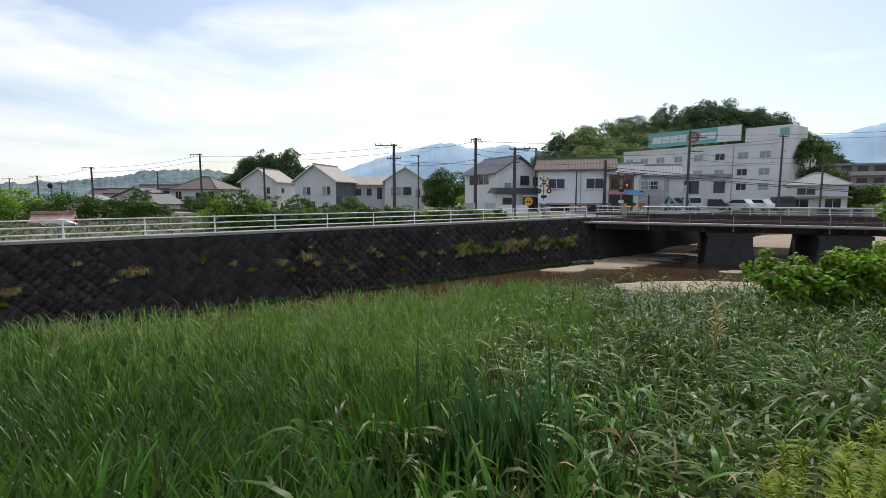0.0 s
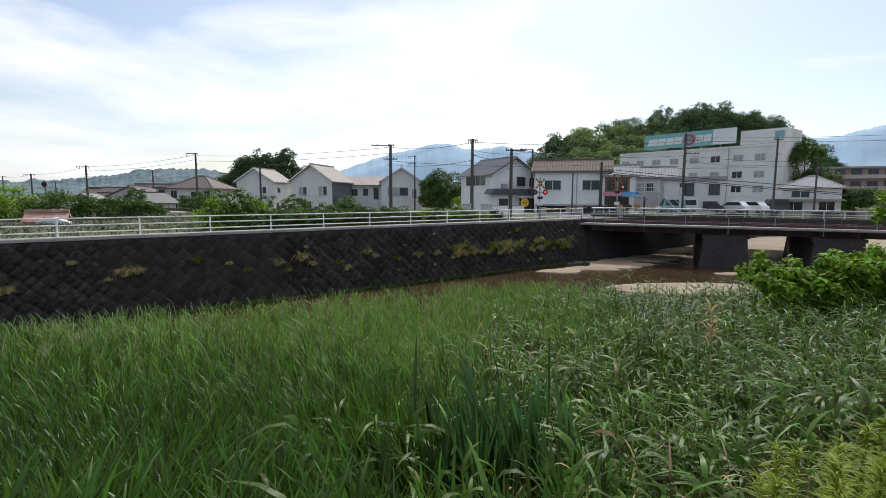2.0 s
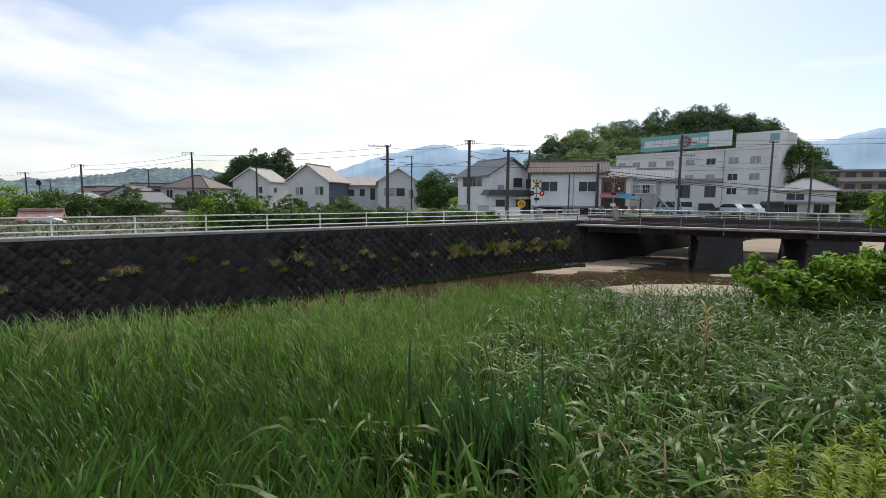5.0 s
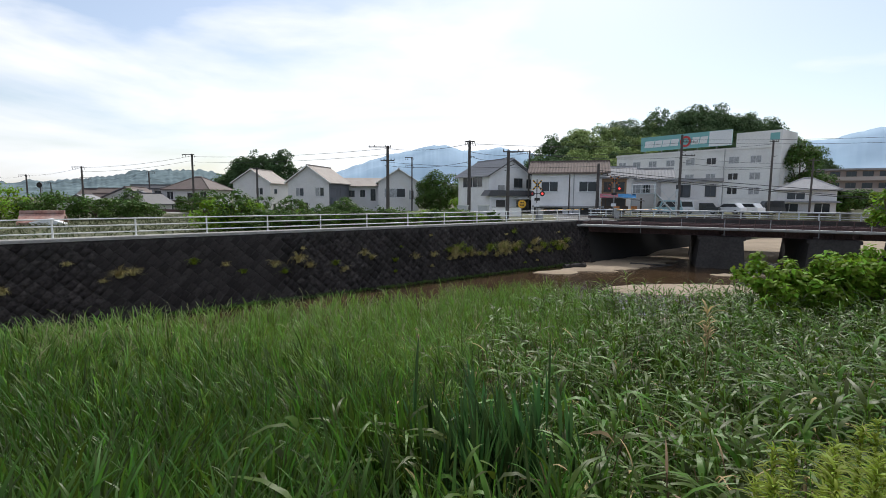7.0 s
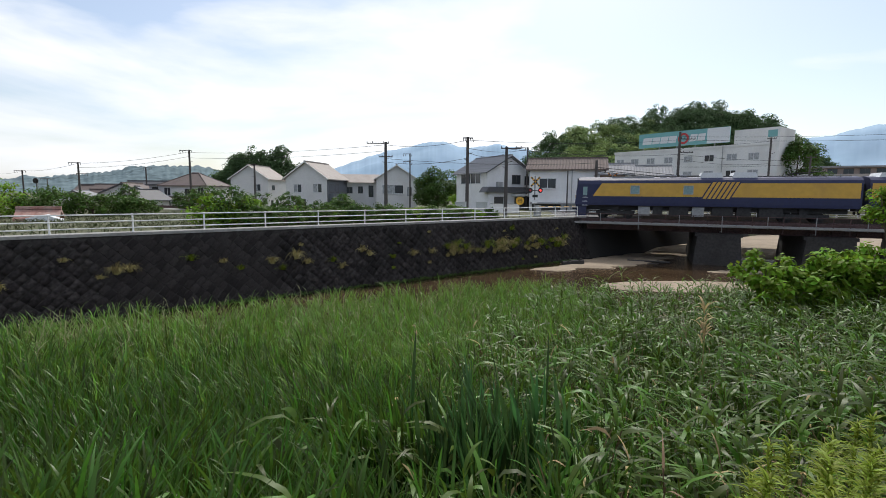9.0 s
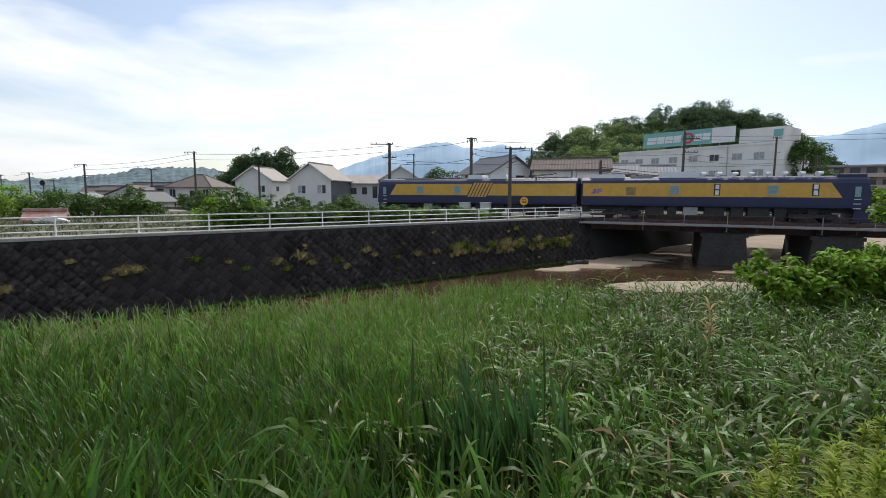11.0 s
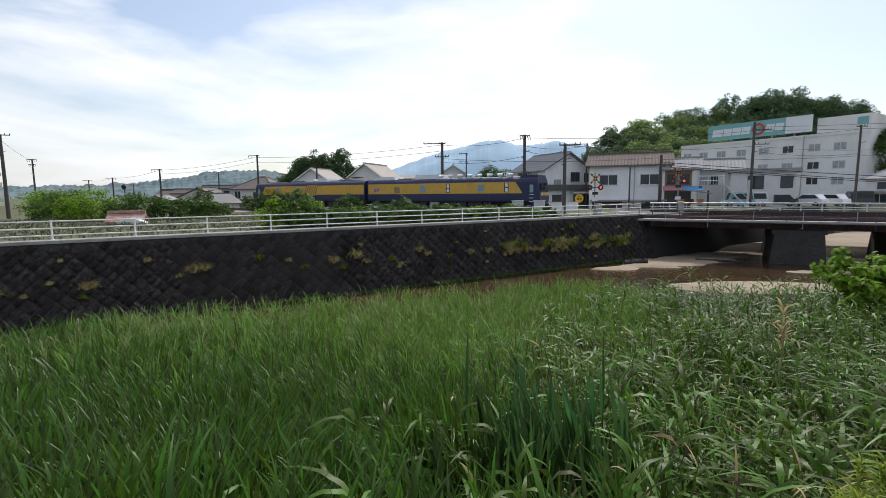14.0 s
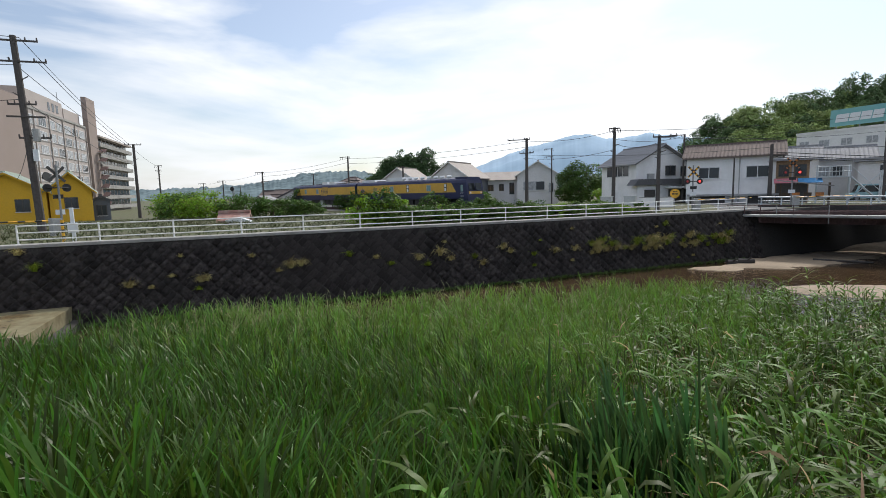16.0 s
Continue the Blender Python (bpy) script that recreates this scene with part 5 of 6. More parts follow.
def build_mountains():
    def ridge(name, pts, dist, mat, seed):
        """pts: degrees right of straight ahead, degrees of height."""
        far_off = dist > 1000
        n_az, rows_ = (900, 10) if far_off else (1600, 9)
        az = np.linspace(pts[0][0], pts[-1][0], n_az)
        hh = np.interp(az, [p[0] for p in pts], [p[1] for p in pts])
        verts, faces = [], []
        steps = [(j / rows_, 1.0 + 0.3 * j / rows_) for j in range(rows_ + 1)] + [(0.0, 1.6)]
        k = len(steps)
        for a, h in zip(az, hh):
            crest = 0.3 * noise.fractal(Vector((a * 0.3, seed, 0)), 0.8, 2.0, 5) if far_off else 0.12 * noise.fractal(Vector((a * 0.5, seed, 0)), 0.7, 2.0, 5)
            for f, dd in steps:
                d = dist * dd
                x, y = math.sin(radians(a)) * d, math.cos(radians(a)) * d
                rise = f + 0.6 * f * (1 - f) * noise.fractal(Vector((a * 0.13, f * 2.4, seed)), 1.0, 2.0, 3)
                z = math.tan(radians(max(0.05, (h + crest) * rise))) * dist * 1.3
                if not far_off:
                    z += 4.5 * f * abs(noise.noise(Vector((x * 0.07, y * 0.07, seed)))) + 2.5 * f * noise.noise(Vector((x * 0.2, y * 0.2, seed)))
                verts.append((x, y, z - 3))
        for i in range(n_az - 1):
            for j in range(k - 1):
                faces.append((i * k + j, i * k + j + 1, (i + 1) * k + j + 1, (i + 1) * k + j))
        tagged(raw(name, verts, faces, mat, smooth=True), "hazy blue wooded mountains on the horizon", "mountains", kind="structure")
    # distance haze is put into the base colours of both ridges
    far = material("hazed_far_mountain", (0.34, 0.45, 0.56), 1.0, vary=0.08, grain=0.006, bump=0, stain=(0.27, 0.38, 0.48), stain_amount=0.7, stain_scale=0.004, spec=0.0)
    near = material("hazed_near_mountain", (0.13, 0.17, 0.185), 1.0, vary=0.4, grain=0.07, bump=0, stain=(0.2, 0.26, 0.27), stain_amount=0.6, stain_scale=0.008, spec=0.0)
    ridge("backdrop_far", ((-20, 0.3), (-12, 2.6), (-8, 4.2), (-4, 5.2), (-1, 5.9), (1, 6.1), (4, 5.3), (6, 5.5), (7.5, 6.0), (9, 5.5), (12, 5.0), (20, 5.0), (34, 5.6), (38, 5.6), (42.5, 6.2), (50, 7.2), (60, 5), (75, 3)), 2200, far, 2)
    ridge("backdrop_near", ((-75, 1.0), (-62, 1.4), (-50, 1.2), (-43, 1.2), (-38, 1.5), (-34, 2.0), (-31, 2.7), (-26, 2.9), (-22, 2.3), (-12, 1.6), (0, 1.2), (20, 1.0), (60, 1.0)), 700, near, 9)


build_mountains()


def blades(rng, base, h, n_leaf, length, width, lean, droop, spread, stem=0.0, low=0.25):
    """Leaf blades on upright stalks: strips of four quads (m, 10, 3). stem: the stalk's own half width."""
    m = len(base)
    lean = np.broadcast_to(np.asarray(lean, dtype=float), (m, 2))
    stalk_dir = rng.normal(size=(m, 2)) * 0.10 + lean
    idx = np.repeat(np.arange(m), n_leaf)
    k = len(idx)
    at = rng.uniform(low, 1.0, k)
    up = h[idx] * at
    start = base[idx] + np.stack([stalk_dir[idx, 0] * up, stalk_dir[idx, 1] * up, up], 1)
    a = rng.uniform(0, 2 * math.pi, k)
    side = np.stack([np.cos(a), np.sin(a)], 1) * (spread * rng.uniform(0.6, 1.4, k))[:, None] + lean[idx] * 1.3
    L = length * rng.uniform(0.5, 1.2, k)
    w = width * rng.uniform(0.55, 1.25, k)
    across = np.stack([-np.sin(a), np.cos(a), rng.normal(size=k) * 0.3], 1)
    bend = droop * rng.uniform(0.4, 1.1, k)
    rows = []
    for f, wf in ((0, 0.5), (0.3, 1.0), (0.6, 0.8), (0.85, 0.45), (1.0, 0.04)):
        p = start.copy()
        p[:, :2] += side * (L * f * (0.6 + 0.5 * f))[:, None]
        p[:, 2] += L * (f * (1.0 - 0.25 * spread) - bend * f * f)
        rows.append(p - across * (w * wf)[:, None])
        rows.append(p + across * (w * wf)[:, None])
    out = np.stack(rows, 1)
    if stem:
        rows = []
        for f in (0, 0.3, 0.6, 0.85, 1.0):
            p = base + np.stack([stalk_dir[:, 0] * h * f, stalk_dir[:, 1] * h * f, h * f], 1)
            rows += [p - np.array((stem, 0, 0)), p + np.array((stem, 0, 0))]
        out = np.concatenate([out, np.stack(rows, 1)])
    return out


def strip_faces(k):
    f = np.array([(0, 1, 3, 2), (2, 3, 5, 4), (4, 5, 7, 6), (6, 7, 9, 8)])
    return (f[None] + 10 * np.arange(k)[:, None, None]).reshape(-1, 4)


REEDS = []


def build_reeds():
    rng = np.random.default_rng(21)
    step = 4.0
    for gx in np.arange(-22, 24, step):
        for gy in np.arange(1.0, 25, step):
            cx, cy = gx + step / 2, gy + step / 2
            if abs(cx) > 1.35 * cy + 5 or cy > reed_edge(cx) + 3:
                continue
            dens = 34 if cy < 8 else 26 if cy < 14 else 20
            m = int(step * step * dens)
            x, y = gx + rng.uniform(0, step, m), gy + rng.uniform(0, step, m)
            far = np.array([reed_edge(a) + 0.7 * noise.noise(Vector((a * 0.8, 0, 0))) for a in x])
            keep = (y < far) & (np.hypot(x, y) > 2.9) & (y > 1.6) & ~((x > 1.1) & (y < 3.7))
            cane = rng.uniform(size=m) < np.array([smooth(-3.0, 3.4, a - 0.3 * b + 0.4 + 2.5 * noise.noise(Vector((a * 0.25, b * 0.25, 5)))) for a, b in zip(x, y)])
            # far stalks take the yellower reed with sunlit tops in its colour
            lit_patch = rng.uniform(size=m) < np.array([smooth(-2.5, 2.5, b - 10.5 + 5 * noise.noise(Vector((a * 0.2, b * 0.2, 22)))) for a, b in zip(x, y)])
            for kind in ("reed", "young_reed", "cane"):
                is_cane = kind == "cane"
                sel = keep & (cane if is_cane else ~cane & (lit_patch == (kind == "young_reed")))
                if is_cane:
                    sel &= rng.uniform(size=m) < np.array([0.37 + 0.45 * noise.noise(Vector((a * 0.9, b * 0.7, 31))) for a, b in zip(x, y)])
                if sel.sum() < 8:
                    continue
                base = np.stack([x[sel], y[sel], [ground_z(a, b) for a, b in zip(x[sel], y[sel])]], 1)
                tall = np.array([1.42 + 0.3 * noise.noise(Vector((a * 0.6, b * 0.6, 1))) + 0.16 * noise.noise(Vector((a * 1.7, b * 1.7, 4))) for a, b in zip(x[sel], y[sel])]) * rng.uniform(0.8, 1.1, sel.sum())
                sway = np.array([(-0.1 + 0.2 * noise.noise(Vector((a * 0.5, b * 0.5, 9))), 0.02 + 0.16 * noise.noise(Vector((a * 0.5, b * 0.5, 15)))) for a, b in zip(x[sel], y[sel])])
                if is_cane:
                    b = blades(rng, base, tall * rng.uniform(0.78, 1.18, len(base)), 11, 0.66, 0.03 if cy < 8 else 0.026, sway * 0.9, 0.8, 0.7, 0.006)
                else:
                    b = blades(rng, base, tall * rng.uniform(0.6, 0.84, len(base)), 9, 0.85, 0.0145 if cy < 9 else 0.0125, sway * 1.5 + np.array((0.1, 0.0)), 0.55 if kind == "young_reed" else 0.4, 0.34 if kind == "young_reed" else 0.28, 0.005)
                o = np.array((cx, cy, ground_z(cx, cy)))
                v = (b - o).reshape(-1, 3)
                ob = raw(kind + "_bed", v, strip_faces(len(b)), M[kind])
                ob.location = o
                tagged(ob, {"cane": "broad-leaved grey-green cane reeds on the bank", "reed": "dense tall dark green reeds bending in the wind", "young_reed": "yellow-green reeds along the water, sunlit tops in their colour"}[kind], "reeds", "reeds on the near bank", "stuff")
                REEDS.append((ob, o))


build_reeds()


def build_vine():
    rng = np.random.default_rng(77)
    v = thing("vine_thicket", "bright green broad-leaved vine thicket on the river bank", "shrub", m=pose(14.9, 17.5, ground_z(14.9, 17.5)))
    bm = bmesh.new()
    for i in range(14):
        tube(bm, (-2.5 + 0.45 * i, rng.uniform(-0.5, 0.5), -0.2), (-3 + 0.5 * i + rng.uniform(-0.6, 0.6), rng.uniform(-0.8, 0.4), 2.4), 0.03, 0.012, 5)
    part("stem", bm, M["bark"], v)
    out = []
    for i in range(22):
        out.append(leaf_cloud(rng, (-2.8 + i * 0.36, rng.uniform(-0.7, 0.8), 1.55 + 0.4 * rng.uniform() + 0.25 * math.sin(i) + (0.4 if i > 5 else 0.0)), (0.8, 0.8, 0.9), 480, 0.13, 0.7, True))
    quads("leaves", np.concatenate(out), M["vine"], v)


build_vine()


def arcs(rng, n, length, width, droop):
    """Grass blades from one root, arching outwards."""
    base = np.zeros((n, 3))
    base[:, :2] = rng.normal(size=(n, 2)) * 0.05
    return blades(rng, base, np.full(n, 0.05), 1, length, width, (0, 0), droop, 0.42)


def build_wall_weeds():
    rng = np.random.default_rng(31)
    rot = math.degrees(math.atan2(WD[1], WD[0]))
    spots = [(2.2, -1.66, 0.5), (2.7, -1.6, 0.45), (5.2, -1.3, 0.4), (6.6, -1.5, 0.3), (9.0, -1.75, 0.45), (9.5, -2.1, 0.4), (10.3, -1.6, 0.55), (10.9, -1.9, 0.45), (12.4, -1.9, 0.4), (14.3, -1.5, 0.4), (14.8, -1.75, 0.45),
             (16.4, -2.0, 0.4), (17.9, -1.95, 0.5), (19.4, -1.9, 0.4), (27.2, -0.7, 0.4), (-1.9, -2.0, 0.4), (-4.8, -2.0, 0.45), (-8.3, -1.0, 0.5), (-1.7, -1.95, 0.4), (-8.9, -0.3, 0.5), (7.4, -1.9, 0.3), (0.4, -1.0, 0.25), (12.9, -2.3, 0.35)]
    for i in range(58):
        spots.append((rng.uniform(20.5, 33.5), rng.uniform(-2.3, -1.6), rng.uniform(0.3, 0.65)))
    for i in range(16):
        spots.append((rng.uniform(-9, 33.0), rng.uniform(-3.0, -0.5), rng.uniform(0.12, 0.22)))
    for k, (u, z, size) in enumerate(spots):
        x, y = wall_xy(u, BATTER * z - 0.04)
        b = arcs(rng, int(70 + 120 * size), size * rng.uniform(1.4, 2.3), 0.007 + 0.006 * size, 0.7)
        b[:, :, 1] = -np.abs(b[:, :, 1]) * 0.8
        b[:, :, 2] -= 0.36 * (b[:, :, 0] ** 2 + b[:, :, 1] ** 2) / size
        ob = raw("weed_tuft", b.reshape(-1, 3), strip_faces(len(b)), M[("dry_grass", "dry_grass", "weed")[k % 3]])
        ob.matrix_world = pose(x, y, z - 0.05, 0, 0, rot)
        tagged(ob, ("yellow-green grass tuft rooted in the wall" if k % 3 == 2 else "straw-coloured grass tuft rooted in the wall"), "weed", "weeds in the river wall")


build_wall_weeds()


def build_verge():
    """Grass between the fence and the railway, and on the foot of the wall."""
    rng = np.random.default_rng(41)
    m = 9000
    u, v = rng.uniform(-26, 36, m), rng.uniform(1.2, 26, m) ** 1.0
    xy_ = np.array([wall_xy(a, b) for a, b in zip(u, v)])
    tx = 49.0 - 0.435 * xy_[:, 0] - 2.5
    keep = (xy_[:, 1] < tx) & ~((xy_[:, 0] > 2.5) & (xy_[:, 1] > 41))
    base = np.column_stack([xy_[keep], np.full(keep.sum(), -0.12)])
    b = blades(rng, base, np.full(len(base), 0.12), 3, 0.42, 0.02, (0, 0), 0.5, 0.6)
    tagged(raw("verge_grass", b.reshape(-1, 3), strip_faces(len(b)), M["grass"]), "long yellow-green grass behind the fence", "grass", kind="stuff")
    m = 1500
    u = rng.uniform(-12, 34, m)
    base = np.array([(*wall_xy(a, -1.15 - rng.uniform(0, 0.35)), WATER - 0.05) for a in u])
    b = blades(rng, base, np.full(m, 0.12), 4, 0.3, 0.012, (0, 0), 0.5, 0.6)
    tagged(raw("bank_grass", b.reshape(-1, 3), strip_faces(len(b)), M["leaf"]), "low dark grass at the foot of the wall", "grass", kind="stuff")


build_verge()


def crossing_signal(x, y, turn, label, lit=True, h=3.8, board="yellow_sign"):
    c = thing("crossing_signal", label, "signal", "level crossing signals", pose(x, y, -0.12, 0, 0, turn))
    part("post", tubes(((0, 0, 0), (0, 0, h), 0.06, 0.06, 10)), M["steel"], c)
    for sgn in (-1, 1):
        bm = bmesh.new()
        box(bm, -0.62, 0.62, -0.09, -0.06, -0.075, 0.075)
        ob = part("crossbuck", bm, M[board], c, "yellow crossbuck board")
        ob.matrix_local = pose(0, 0, h - 0.55, 0, 45 * sgn, 0)
        for k in (-0.48, -0.16, 0.16, 0.48):
            part("black_mark", boxes((k - 0.08, k + 0.08, -0.095 - 0.004 * (sgn > 0), -0.085, -0.077, 0.077)), M["black"], ob)
    part("lamp_bar", tubes(((-0.55, -0.05, h - 1.35), (0.55, -0.05, h - 1.35), 0.035)), M["black"], c)
    for k, xx in enumerate((-0.5, 0.5)):
        l = part("lamp_board", tubes(((xx, -0.1, h - 1.35), (xx, -0.14, h - 1.35), 0.24, 0.24, 20)), M["black"], c)
        part("lens", tubes(((xx, -0.14, h - 1.35), (xx, -0.17, h - 1.35), 0.1, 0.09, 14)), M["red_lamp" if k and lit else "red"], l)
    part("direction_box", boxes((-0.25, 0.25, -0.18, -0.06, h - 2.0, h - 1.75)), M["black"], c)
    part("plate", boxes((-0.25, 0.25, -0.09, -0.06, 1.25, 1.55)), M["train_white"], c, "white notice plate")
    part("barrier_machine", boxes((0.1, 0.6, -0.25, 0.25, 0, 1.05)), M["grey_box"], c)
    bar = part("barrier_arm", tubes(((0.35, -0.3, 0.9), (4.6, -0.3, 1.0), 0.04, 0.03, 8)), M["yellow_sign"], c, "yellow and black crossing barrier")
    for k in range(5):
        xx = 0.9 + k * 0.8
        part("black_band", tubes(((xx, -0.3, 0.91 + k * 0.02), (xx + 0.35, -0.3, 0.92 + k * 0.02), 0.045, 0.045, 8)), M["black"], bar)
    return c


def motor_car(x, y, turn, paint, label, van=False):
    c = thing("car", label, "car", "parked cars", pose(x, y, -0.12, 0, 0, turn))
    L, Hh = (1.7, 1.85) if van else (2.05, 1.5)
    bm = bmesh.new()
    prism(bm, [(-L, 0.3), (L, 0.3), (L, 0.75), (L - 0.15, 0.88), (-L + 0.05, 0.95), (-L, 0.8)], -0.8, 0.8)
    bmesh.ops.bevel(bm, geom=bm.edges[:], offset=0.06, segments=2, affect="EDGES")
    part("body", bm, M[paint], c)
    prof = [(-L + 0.05, 0.9), (L - 0.5, 0.9), (L - 0.85, Hh), (-L + 0.2, Hh)] if van else [(-L + 0.25, 0.9), (L - 0.95, 0.86), (L - 1.65, Hh), (-L + 0.75, Hh)]
    bm = bmesh.new()
    prism(bm, prof, -0.72, 0.72)
    bmesh.ops.bevel(bm, geom=bm.edges[:], offset=0.05, segments=2, affect="EDGES")
    part("cabin", bm, M[paint], c)
    cx = sum(p[0] for p in prof) / 4
    for side in (-0.735, 0.715):
        bm = bmesh.new()
        prism(bm, [(cx + (px - cx) * 0.86, 1.0 + (pz - 0.9) * 0.72) for px, pz in prof], side, side + 0.02)
        part("side_window", bm, M["glass"], c)
    x1, x2 = prof[1][0], prof[2][0]
    bm = bmesh.new()
    vs = [bm.verts.new(p) for p in ((x1 + 0.02, -0.6, 0.95), (x1 + 0.02, 0.6, 0.95), (x2 + 0.05, 0.56, Hh - 0.08), (x2 + 0.05, -0.56, Hh - 0.08))]
    bm.faces.new(vs)
    bmesh.ops.solidify(bm, geom=bm.faces[:], thickness=0.02)
    part("windscreen", bm, M["glass"], c)
    for wx in (-L + 0.65, L - 0.65):
        for wy in (-0.8, 0.62):
            w = part("wheel", tubes(((wx, wy, 0.3), (wx, wy + 0.18, 0.3), 0.3, 0.3, 16)), M["black"], c)
            part("rim", tubes(((wx, wy - 0.01, 0.3), (wx, wy + 0.19, 0.3), 0.17, 0.17, 12)), M["steel"], w)
    for wy in (-0.6, 0.6):
        part("headlight", boxes((L - 0.06, L + 0.01, wy - 0.15, wy + 0.15, 0.62, 0.78)), M["train_white"], c)
    return c


def build_crossing():
    crossing_signal(9.4, 45.5, 10, "level crossing signal with yellow and black crossbuck and barrier")
    crossing_signal(18.1, 49.4, -15, "level crossing signal with orange crossbuck and red lamp", h=4.4, board="orange")
    s = thing("round_sign", "round yellow warning sign on a thin grey post", "sign", m=pose(7.75, 44.0, -0.1, 0, 0, 5))
    part("post", tubes(((0, 0, 0), (0, 0, 1.9), 0.03)), M["steel"], s)
    b = part("disc", tubes(((0, -0.03, 1.47), (0, -0.06, 1.47), 0.38, 0.38, 28)), M["yellow_sign"], s)
    for z, w in ((1.62, 0.15), (1.47, 0.22), (1.36, 0.2)):
        part("mark", boxes((-w, -0.02, -0.066, -0.06, z - 0.035, z + 0.035), (0.03, w, -0.066, -0.06, z - 0.035, z + 0.035)), M["black"], b)
    for x, y in ((2.45, 45.0), (4.4, 45.1)):
        c = thing("signal_cabinet", "pale grey steel signal cabinet beside the railway", "cabinet", "signal cabinets", pose(x, y, -0.12, 0, 0, -20))
        part("body", box(bmesh.new(), -0.45, 0.45, -0.3, 0.3, 0.08, 1.28, 0.02), M["cabinet"], c)
        part("roof", boxes((-0.5, 0.5, -0.36, 0.36, 1.28, 1.34)), M["cabinet"], c)
        part("plinth", boxes((-0.48, 0.48, -0.33, 0.33, 0, 0.08)), M["concrete"], c)
        d = part("door", boxes((-0.4, 0.4, -0.315, -0.3, 0.15, 1.2)), M["cabinet"], c)
        part("handle", boxes((0.28, 0.32, -0.335, -0.315, 0.6, 0.75)), M["steel"], d)
    w = thing("low_wall", "low white block wall in front of the shop", "wall", m=pose(7.6, 52.5, -0.12, 0, 0, 10))
    part("panel", boxes((-1.6, 1.6, -0.1, 0.1, 0, 1.0)), M["plaster"], w)
    part("cap", boxes((-1.65, 1.65, -0.13, 0.13, 1.0, 1.06)), M["concrete"], w)
    # stall and awnings by the crossing
    st = thing("market_stall", "open timber stall with a pale sloping roof and crates", "stall", m=pose(20.6, 53.5, -0.12, 0, 0, -20))
    for xx in (-1.8, 1.9):
        for yy in (-0.8, 0.8):
            part("post", boxes((xx - 0.05, xx + 0.05, yy - 0.05, yy + 0.05, 0, 2.1)), M["bark"], st)
    bm = bmesh.new()
    prism(bm, [(-2.1, 2.35), (2.2, 1.75), (2.2, 1.85), (-2.1, 2.45)], -1.1, 1.1)
    part("roof", bm, M["concrete"], st)
    part("shelf", boxes((-1.8, 1.9, -0.8, 0.8, 0.8, 0.86)), M["bark"], st)
    for k, xx in enumerate((-1.4, -0.6, 0.3, 1.2)):
        cr = thing("crate", ("orange plastic crate on the stall" if k % 2 else "brown wooden crate on the stall"), "crate", "crates on the stall", pose(0, 0, 0))
        cr.matrix_world = pose(20.6, 53.5, -0.12, 0, 0, -20) @ pose(xx, -0.2, 0.86)
        part("side", boxes((-0.3, 0.3, -0.25, -0.22, 0, 0.35), (-0.3, 0.3, 0.22, 0.25, 0, 0.35), (-0.3, -0.27, -0.22, 0.22, 0, 0.35), (0.27, 0.3, -0.22, 0.22, 0, 0.35)), M["orange" if k % 2 else "bark"], cr)
        part("bottom", boxes((-0.27, 0.27, -0.22, 0.22, 0, 0.03)), M["orange" if k % 2 else "bark"], cr)
    for x, mat, lab in ((20.8, "awning_red", "faded red awning"), (23.0, "awning_blue", "bright blue awning")):
        aw = thing("awning", lab + " on a timber shop front", "awning", m=pose(x, 58.4, 2.5, 0, 0, -18))
        bm = bmesh.new()
        prism(bm, [(-0.6, 0), (0.6, -0.45), (0.6, -0.5), (-0.6, -0.06)], -1.0, 1.0)
        for v in bm.verts:
            v.co = Vector((v.co.y, -v.co.x, v.co.z))
        bmesh.ops.recalc_face_normals(bm, faces=bm.faces[:])
        part("canopy", bm, M[mat], aw)
        for k in (-0.9, 0.9):
            part("arm", tubes(((k, 0.6, -0.6), (k, -0.6, -0.5), 0.02)), M["steel"], aw)
    sh = thing("shop", "brown timber shop front with open upper floor", "house", m=pose(22.4, 61.5, -0.12, 0, 0, -18))
    part("wall", boxes((-1.4, 1.5, -1.5, 2, 0, 4.5)), M["timber"], sh)
    part("roof", boxes((-1.7, 1.8, -1.9, 2.3, 4.5, 4.7)), M["tile_grey"], sh)
    window("window", sh, -1.1, -0.3, 2.9, 4.0, -1.5, M["frame_dark"], M["glass"], 0.07, 1)
    window("window", sh, 0.3, 1.2, 2.9, 4.0, -1.5, M["frame_dark"], M["glass"], 0.07, 1)
    part("shutter", boxes((-1.3, 1.4, -1.55, -1.5, 0.1, 2.2)), M["frame_dark"], sh)
    # outside steel stair
    f = thing("steel_staircase", "pale painted steel outside staircase with railings", "staircase", m=pose(26.2, 58.0, -0.12, 0, 0, -20))
    for xx in (-2.6, 0.0, 2.4):
        for yy in (-0.6, 0.6):
            part("post", tubes(((xx, yy, 0), (xx, yy, 3.9 if xx < 1 else 3.2), 0.06)), M["pale_steel"], f)
    part("landing", boxes((-2.7, 0.1, -0.7, 0.7, 2.6, 2.7)), M["pale_steel"], f)
    for z in (3.2, 3.7):
        part("rail", tubes(((-2.7, -0.65, z), (0.1, -0.65, z), 0.035)), M["pale_steel"], f)
    for k in range(10):
        part("baluster", tubes(((-2.5 + k * 0.28, -0.65, 2.7), (-2.5 + k * 0.28, -0.65, 3.7), 0.02, 0.02, 5)), M["pale_steel"], f)
    part("stringer", tubes(((0.1, -0.5, 2.65), (2.4, -0.5, 0.1), 0.06), ((0.1, 0.5, 2.65), (2.4, 0.5, 0.1), 0.06)), M["pale_steel"], f)
